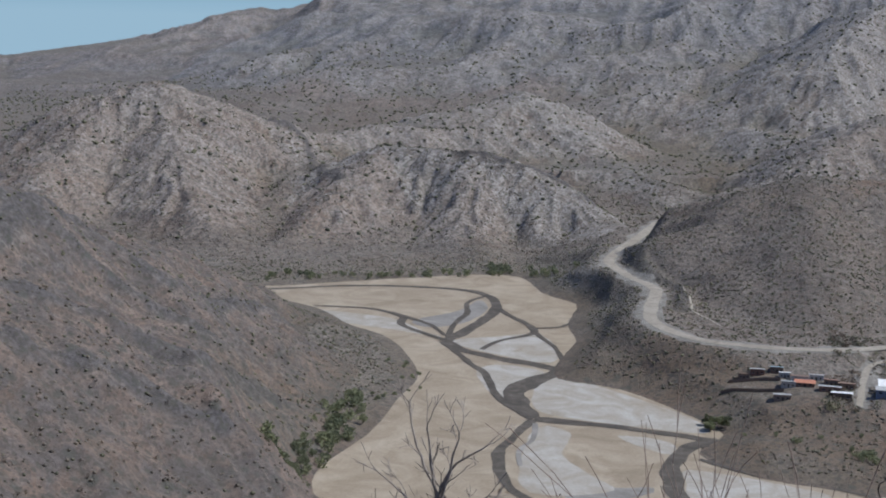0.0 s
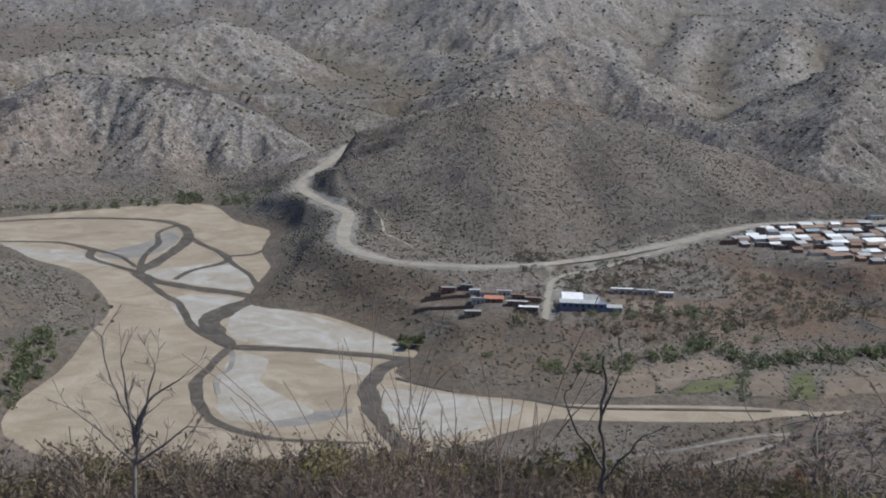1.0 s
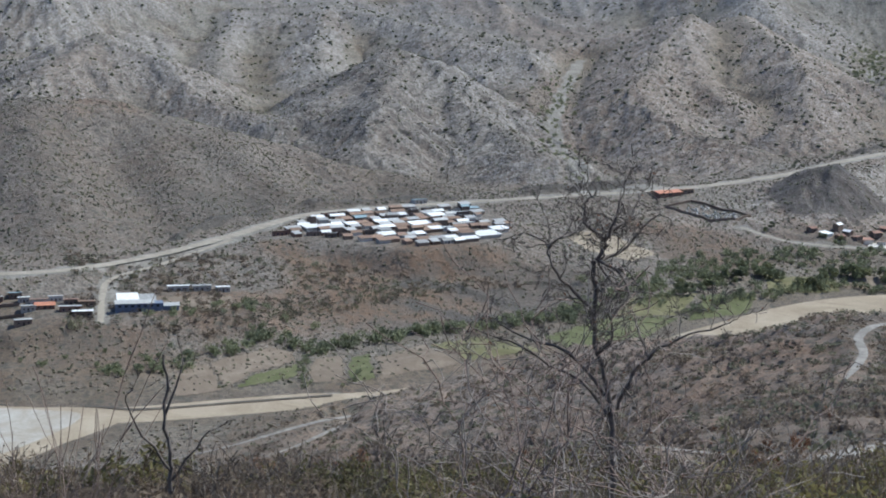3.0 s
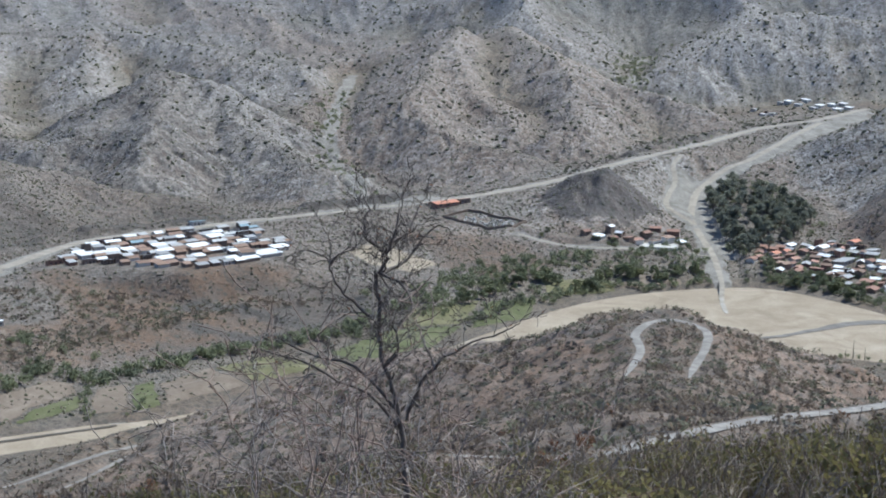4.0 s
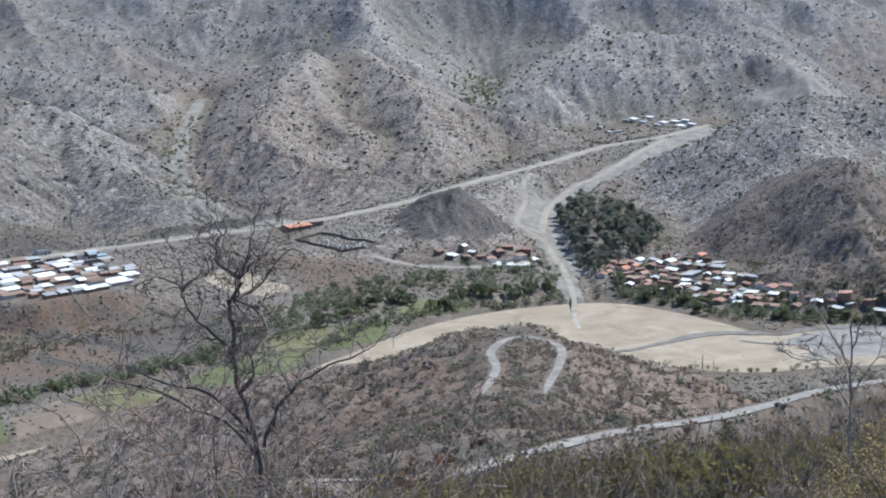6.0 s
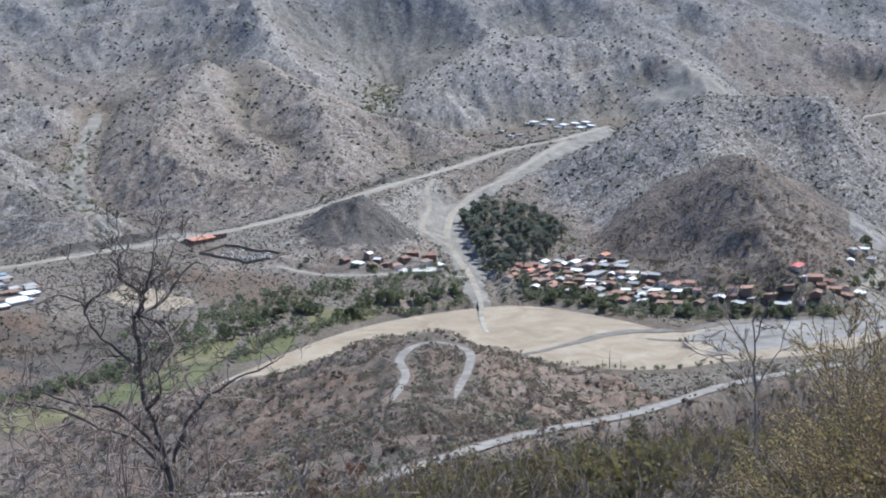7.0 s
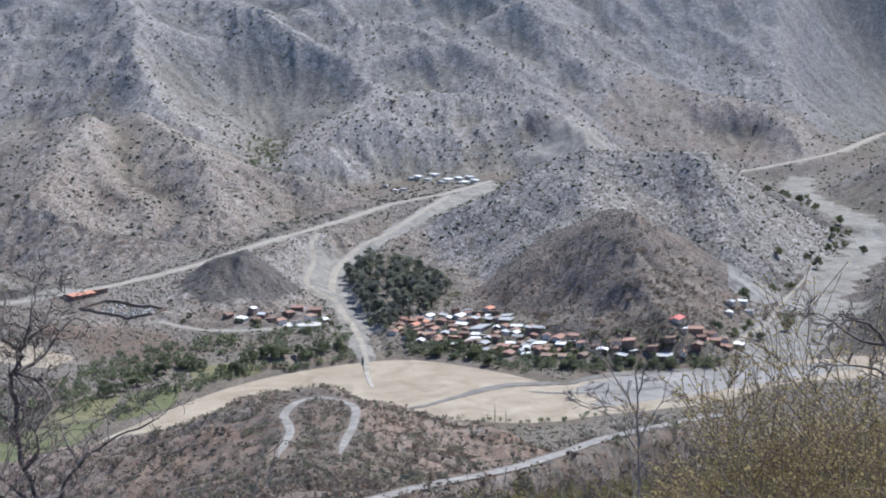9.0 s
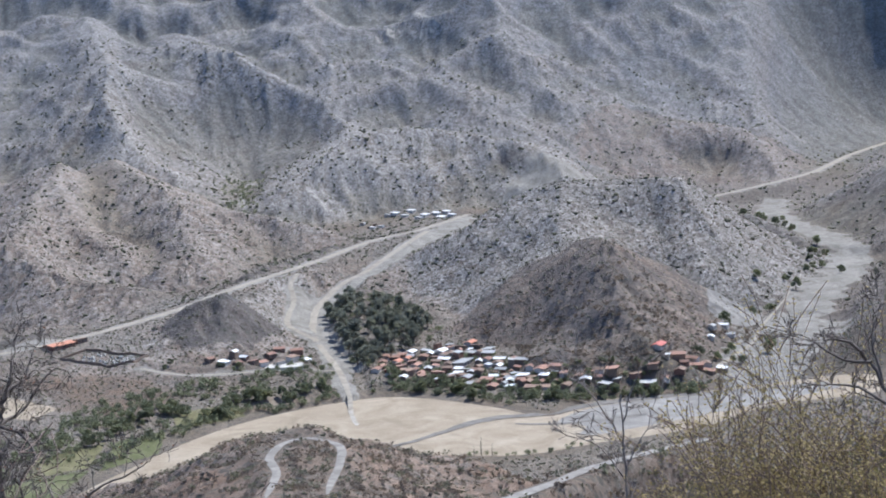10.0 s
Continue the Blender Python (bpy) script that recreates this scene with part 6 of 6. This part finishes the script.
limb_tree("gnarled_tree", 12, -21.08, 15.0, 243.21, [
    [(-0.2, -0.2), (-0.28, 1.89), (-0.42, 2.58), (-0.51, 2.83), (-0.53, 3.14), (-0.55, 3.44), (-0.57, 3.62), (-0.53, 3.78), (-0.46, 3.9), (-0.48, 3.99)],
    [(-0.53, 3.71), (-0.41, 3.77), (-0.29, 3.82), (-0.17, 3.92), (-0.08, 4.07), (0.07, 4.19)], [(-0.48, 3.96), (-0.58, 4.02), (-0.69, 4.11), (-0.71, 4.23), (-0.66, 4.37), (-0.72, 4.48)],
    [(-0.46, 3.93), (-0.4, 4.1), (-0.34, 4.28), (-0.31, 4.43)], [(-0.53, 3.74), (-0.35, 3.68), (-0.23, 3.59), (-0.18, 3.47), (-0.27, 3.35)],
    [(-0.53, 3.17), (-0.68, 3.32), (-0.83, 3.45), (-0.94, 3.57), (-1.03, 3.72), (-1.05, 3.84), (-1.17, 3.94)], [(-1.05, 3.84), (-0.98, 3.95)], [(-0.48, 2.74), (-0.35, 2.86), (-0.33, 3.07), (-0.39, 3.2)],
    [(-0.25, 2.14), (-0.09, 2.58), (0.06, 2.73), (0.15, 2.88), (0.3, 2.94), (0.45, 3.05), (0.66, 3.12), (0.81, 3.21)], [(0.06, 2.73), (-0.03, 2.89), (-0.11, 3.0)],
    [(-0.34, 2.08), (-0.66, 2.43), (-0.96, 2.56), (-1.25, 2.75), (-1.55, 2.83), (-1.81, 2.91)], [(-0.37, 2.27), (-0.78, 2.77), (-1.19, 2.9), (-1.48, 3.06)], [(-0.48, 3.97), (-0.41, 4.03), (-0.23, 4.16), (-0.17, 4.31)]],
    "dark gnarled leafless thorn tree with a twisted trunk", BARK, 0.044, 3, 0.30, 0.9, 0.36, 0.003, 0.6, LEAF_RUST, 0.012, 0.022)
limb_tree("bare_sapling_tree", 71, -43.55, 17.0, 243.62, [
    [(0.01, -0.2), (0.01, 1.08), (0.0, 1.77), (-0.02, 2.32), (-0.04, 2.80)], [(-0.02, 2.18), (-0.21, 2.59), (-0.41, 2.86), (-0.54, 3.06)], [(-0.02, 2.46), (0.09, 2.87), (0.19, 3.14)],
    [(0.0, 1.91), (0.26, 2.33), (0.36, 2.60)], [(0.0, 1.77), (-0.27, 2.18), (-0.47, 2.31)]],
    "pale leafless tree beside the olive thicket", GREY_BARK, 0.024, 3, 0.3, 0.6, 0.18, 0.0035, 0.4)
limb_tree("gnarled_tree", 81, -54.22, 8.0, 246.42, [
    [(0.2, -0.2), (0.11, 0.96), (0.0, 1.70), (-0.11, 1.94), (-0.17, 2.07)], [(-0.17, 2.07), (-0.28, 2.19), (-0.40, 2.22)], [(-0.11, 1.94), (-0.15, 2.13), (-0.14, 2.28)],
    [(-0.17, 2.07), (-0.31, 2.07), (-0.46, 2.16)], [(-0.06, 1.82), (-0.23, 1.91), (-0.38, 1.91)]],
    "dark leafless tree above the olive thicket", BARK, 0.022, 3, 0.16, 0.8, 0.25, 0.002, 0.4)
# stems before the river
for i, (az, d) in enumerate([(7.2, 9.5), (5.9, 9.0), (5.0, 10.0), (3.9, 9.2), (2.6, 9.8), (8.4, 11.0)]):
    sx, sy = polar(az, d)
    bare_tree("twiggy_shrub", 30 + i, sx, sy, [((0.25 * math.sin(i * 2 + k), 0.1, 1), 0.95 + 0.12 * k, 0.011) for k in range(4)], "upright reddish twiggy shrub with pale buds", RED_BARK, 2, 0.35, 0.09, LEAF_BUD, 0.22, 0.012, 0.0025, 0.7, (1, 2))
THORN = [0.6, 0.8, 1.0, 1.2, 1.4, 1.5, 1.5, 1.45, 1.45, 1.35, 1.2, 1.1, 1.0, 1.2, 1.5, 1.5, 1.35, 1.1, 0.9, 1.2, 1.2, 1.2, 1.15]
for i, (az, d) in enumerate([(-9.8, 14.0), (-11.5, 13.0), (-13.2, 12.5), (-14.8, 12.0), (-16.0, 12.6), (-17.2, 11.6), (-18.3, 12.4), (-19.4, 11.8), (-20.6, 12.2), (-22.0, 11.8), (-23.4, 12.5), (-25.0, 13.0), (-26.8, 14.0), (-15.6, 13.6), (-18.0, 14.0), (-20.2, 13.4), (-22.6, 13.8), (-24.2, 11.4), (-28.5, 14.5), (-21.3, 10.6), (-19.0, 10.8), (-23.0, 10.4), (-26.0, 11.6)]):
    sx, sy = polar(az, d)
    bare_tree("thorn_shrub", 50 + i, sx, sy, [((0.5 * math.sin(i + 2 * k), 0.3 * math.cos(i + 2 * k), 1), THORN[i] * (1.12 if -23.5 < az < -17 else 0.8), 0.028) for k in range(4)], "tangled grey leafless thorn shrub", RED_BARK if i % 2 else GREY_BARK, 3, 0.95, 0.34, LEAF_RUST, 0.05, 0.022, 0.0045, 0.5, (1, 2))
# pale bare trees beside the olive thicket
for i, (az, d, s) in enumerate([(-44.8, 16.0, 0.8), (-42.0, 19.0, 0.62), (-40.2, 21.0, 0.55)]):
    sx, sy = polar(az, d)
    bare_tree("bare_sapling_tree", 70 + i, sx, sy, [((0.15 * (i - 1), 0, 1), s * 0.85, 0.026), ((-0.3, 0, 1), s * 0.7, 0.018)], "pale leafless tree beside the thicket", GREY_BARK, 4, 0.6, 0.16, sparse=0.7)
sx, sy = polar(34.6, 9.0)
bare_tree("bare_sapling_tree", 91, sx, sy, [((0.0, 0, 1), 2.1, 0.04)], "tall thin leafless tree on the slope", BARK, 3, 0.45, 0.1, thinnest=0.003)
# olive thicket
for i, (az, d, s) in enumerate([(-44.5, 12.0, 0.45), (-46.5, 11.0, 0.6), (-48.5, 10.4, 0.86), (-50.5, 10.0, 0.98), (-52.5, 9.6, 1.06), (-54.5, 9.3, 1.08), (-45.5, 9.0, 0.42), (-48.0, 8.2, 0.52), (-51.0, 7.8, 0.6), (-53.8, 7.4, 0.62), (-43.2, 13.5, 0.42)]):
    sx, sy = polar(az, d)
    bare_tree("olive_shrub", 110 + i, sx, sy, [((0.55 * math.sin(i + 1.3 * k), 0.55 * math.cos(i + 1.3 * k), 1), s, 0.016) for k in range(6)], "dense thicket shrub with small olive-yellow leaves", RED_BARK, 3, 0.6, 0.14, LEAF_THICKET, 5.5, 0.0145, 0.0025, 1.0)

BRUSH = {}


def brush_template(seed, stems, levels, length, radius, leafy, leaf_size, sides, thinnest, spread=0.6):
    rnd = random.Random(seed)
    segs = []
    for i in range(stems):
        a = rnd.uniform(0, math.tau)
        segs += grow(rnd, (rnd.gauss(0, 0.12), rnd.gauss(0, 0.12), -0.05), (math.cos(a) * 0.5, math.sin(a) * 0.5, 1), length * rnd.uniform(0.7, 1.2), radius, levels, spread, 0.2)
    v, f = tubes(segs, sides, thinnest)
    lv, lf = leaves_on(rnd, segs, leafy, leaf_size, 1.0) if leafy else ([], [])
    return v, f, np.array(lv).reshape(-1, 3), np.array(lf, int).reshape(-1, 4)


def brush(name, count, seed, dist, templates, twig_mat, leaf_mat, label, scale=(0.7, 1.3), az=(-56, 38), keep=None, clump=0.0):
    rng = np.random.default_rng(seed)
    n = count * 4
    a = np.radians(rng.uniform(az[0], az[1], n))
    r = rng.uniform(dist[0] ** 1.3, dist[1] ** 1.3, n) ** (1 / 1.3)
    x, y = -np.sin(a) * r, np.cos(a) * r
    ok = np.ones(n, bool)
    for line, w in ROAD_LINES.values():
        ok &= along(x, y, line)[0] > w / 2 + 1.0
    ok &= rng.uniform(-0.8, 0.8, n) < fbm(x, y, 28, seed, 3) + clump
    x, y = x[ok][:count], y[ok][:count]
    z = height(x, y)
    use = z > 12
    x, y, z = x[use], y[use], z[use]
    V, F, LV, LF, nv, nl = [], [], [], [], 0, 0
    which = rng.integers(0, len(templates), len(x))
    for k, (v, f, lv, lf) in enumerate(templates):
        sel = np.where(which == k)[0]
        if not len(sel):
            continue
        s = rng.uniform(scale[0], scale[1], len(sel))
        t = rng.uniform(0, math.tau, len(sel))
        c, sn = np.cos(t) * s, np.sin(t) * s

        def put(p):
            q = np.empty((len(sel), len(p), 3), np.float32)
            q[..., 0] = c[:, None] * p[None, :, 0] - sn[:, None] * p[None, :, 1] + x[sel][:, None]
            q[..., 1] = sn[:, None] * p[None, :, 0] + c[:, None] * p[None, :, 1] + y[sel][:, None]
            q[..., 2] = s[:, None] * p[None, :, 2] + z[sel][:, None]
            return q.reshape(-1, 3)
        V.append(put(v))
        F.append((f[None] + (np.arange(len(sel)) * len(v))[:, None, None]).reshape(-1, 4) + nv)
        nv += len(sel) * len(v)
        if len(lf):
            LV.append(put(lv))
            LF.append((lf[None] + (np.arange(len(sel)) * len(lv))[:, None, None]).reshape(-1, 4) + nl)
            nl += len(sel) * len(lv)
    me = mesh_of(name, np.concatenate(V), np.concatenate(F))
    me.materials.append(twig_mat)
    tagged(new(name, me), label, "brush", kind="stuff")
    if LV and leaf_mat:
        me = mesh_of(name + "_leaves", np.concatenate(LV), np.concatenate(LF))
        me.materials.append(leaf_mat)
        tagged(new(name + "_leaves", me), "leaves of the " + label, "leaves", kind="stuff")


near_bare = [brush_template(i, 7, 2, 0.7, 0.013, 0, 0, 3, 0.005) for i in range(1, 5)]
near_leafy = [brush_template(i, 6, 2, 0.6, 0.010, 2, 0.045, 3, 0.004) for i in range(11, 14)]
mid_bare = [brush_template(i, 6, 1, 1.0, 0.02, 1.2, 0.07, 3, 0.010) for i in range(21, 25)]
mid_leafy = [brush_template(i, 5, 1, 0.8, 0.02, 5, 0.075, 3, 0.010) for i in range(31, 34)]
far_bare = [brush_template(i, 5, 0, 1.7, 0.05, 3, 0.28, 3, 0.03) for i in range(41, 45)]
brush("near_thorn_scrub", 300, 101, (8, 42), near_bare, TWIG, None, "tangled leafless thorn scrub on the slope", (0.75, 1.2), (-56, -6), clump=0.3)
brush("near_brown_scrub", 330, 108, (11, 40), near_leafy, RED_TWIG, STRAW, "brown scrub above the river", (0.7, 1.25), (-8, 17), clump=0.3)
brush("near_olive_scrub", 330, 102, (9, 50), near_leafy, RED_TWIG, LEAF_OLIVE, "low olive-leaved bushes on the slope", (0.8, 1.4), (-56, -6), clump=0.2)
brush("left_rusty_scrub", 60, 109, (430, 540), far_bare, RED_TWIG, LEAF_RUST, "rust-brown bushes at the foot of the hill", (1.0, 2.0), (28, 36), clump=0.5)
brush("slope_scrub", 2600, 103, (35, 190), mid_bare, TWIG, STRAW, "dry brown scrub covering the slope", (0.6, 1.6), clump=0.3)
brush("slope_bushes", 600, 104, (35, 220), mid_leafy, RED_TWIG, LEAF_OLIVE, "olive bushes on the slope", (0.8, 1.9))
brush("slope_rusty_bushes", 260, 106, (60, 330), mid_leafy, RED_TWIG, LEAF_RUST, "rust-coloured bushes on the slope", (0.9, 2.0), clump=-0.1)
brush("lower_scrub", 2200, 105, (170, 700), far_bare, TWIG, SCRUB_DRY, "brown scrub lower down the slope", (0.7, 1.3), clump=0.25)


def dome_template(seed, quads, leaf):
    """A low rounded bush: three stems and a dome of small leaf clumps."""
    rnd = random.Random(seed)
    segs = [(Vector((0, 0, -0.1)), Vector((rnd.gauss(0, 0.3), rnd.gauss(0, 0.3), 0.7)), 0.03, 0.015) for _ in range(3)]
    v, f = tubes(segs, 3)
    lv, lf = [], []
    for _ in range(quads):
        c = Vector((rnd.gauss(0, 0.42), rnd.gauss(0, 0.42), rnd.uniform(0.1, 1.0)))
        a = Vector((rnd.gauss(0, 1), rnd.gauss(0, 1), rnd.gauss(0, 1))).normalized() * leaf * rnd.uniform(0.6, 1.3)
        b = a.orthogonal().normalized() * leaf * 0.7
        lf.append(tuple(range(len(lv), len(lv) + 4)))
        lv += [(c + a)[:], (c + b)[:], (c - a)[:], (c - b)[:]]
    return v, f, np.array(lv), np.array(lf)


domes = [dome_template(i, 20, 0.26) for i in range(61, 65)]
brush("knoll_brown_bushes", 9000, 111, (165, 740), domes, TWIG, SCRUB_DRY, "grey-brown bushes on the knolls above the river", (0.8, 2.4), (-58, 12), clump=0.35)
brush("knoll_olive_bushes", 3500, 112, (165, 740), domes, TWIG, SCRUB_GREEN, "olive bushes on the knolls above the river", (0.9, 2.7), (-58, 12), clump=0.0)
brush("knoll_pale_bushes", 2500, 113, (165, 740), domes, TWIG, TWIG, "pale leafless bushes on the knolls above the river", (0.6, 1.5), (-58, 12), clump=0.0)
brush("terrace_brown_bushes", 1700, 121, (890, 1065), domes, TWIG, SCRUB_DRY, "brown bushes on the rust-coloured slope below the village", (1.2, 3.2), (-24, 2), clump=0.1)
brush("terrace_olive_bushes", 900, 122, (890, 1065), domes, TWIG, SCRUB_GREEN, "olive bushes on the rust-coloured slope below the village", (1.2, 3.4), (-24, 2), clump=-0.1)
brush("spur_bushes", 1100, 123, (1150, 1420), domes, TWIG, SCRUB_DRY, "dark dry bushes on the spur above the town", (1.5, 3.6), (-50, -38), clump=0.1)
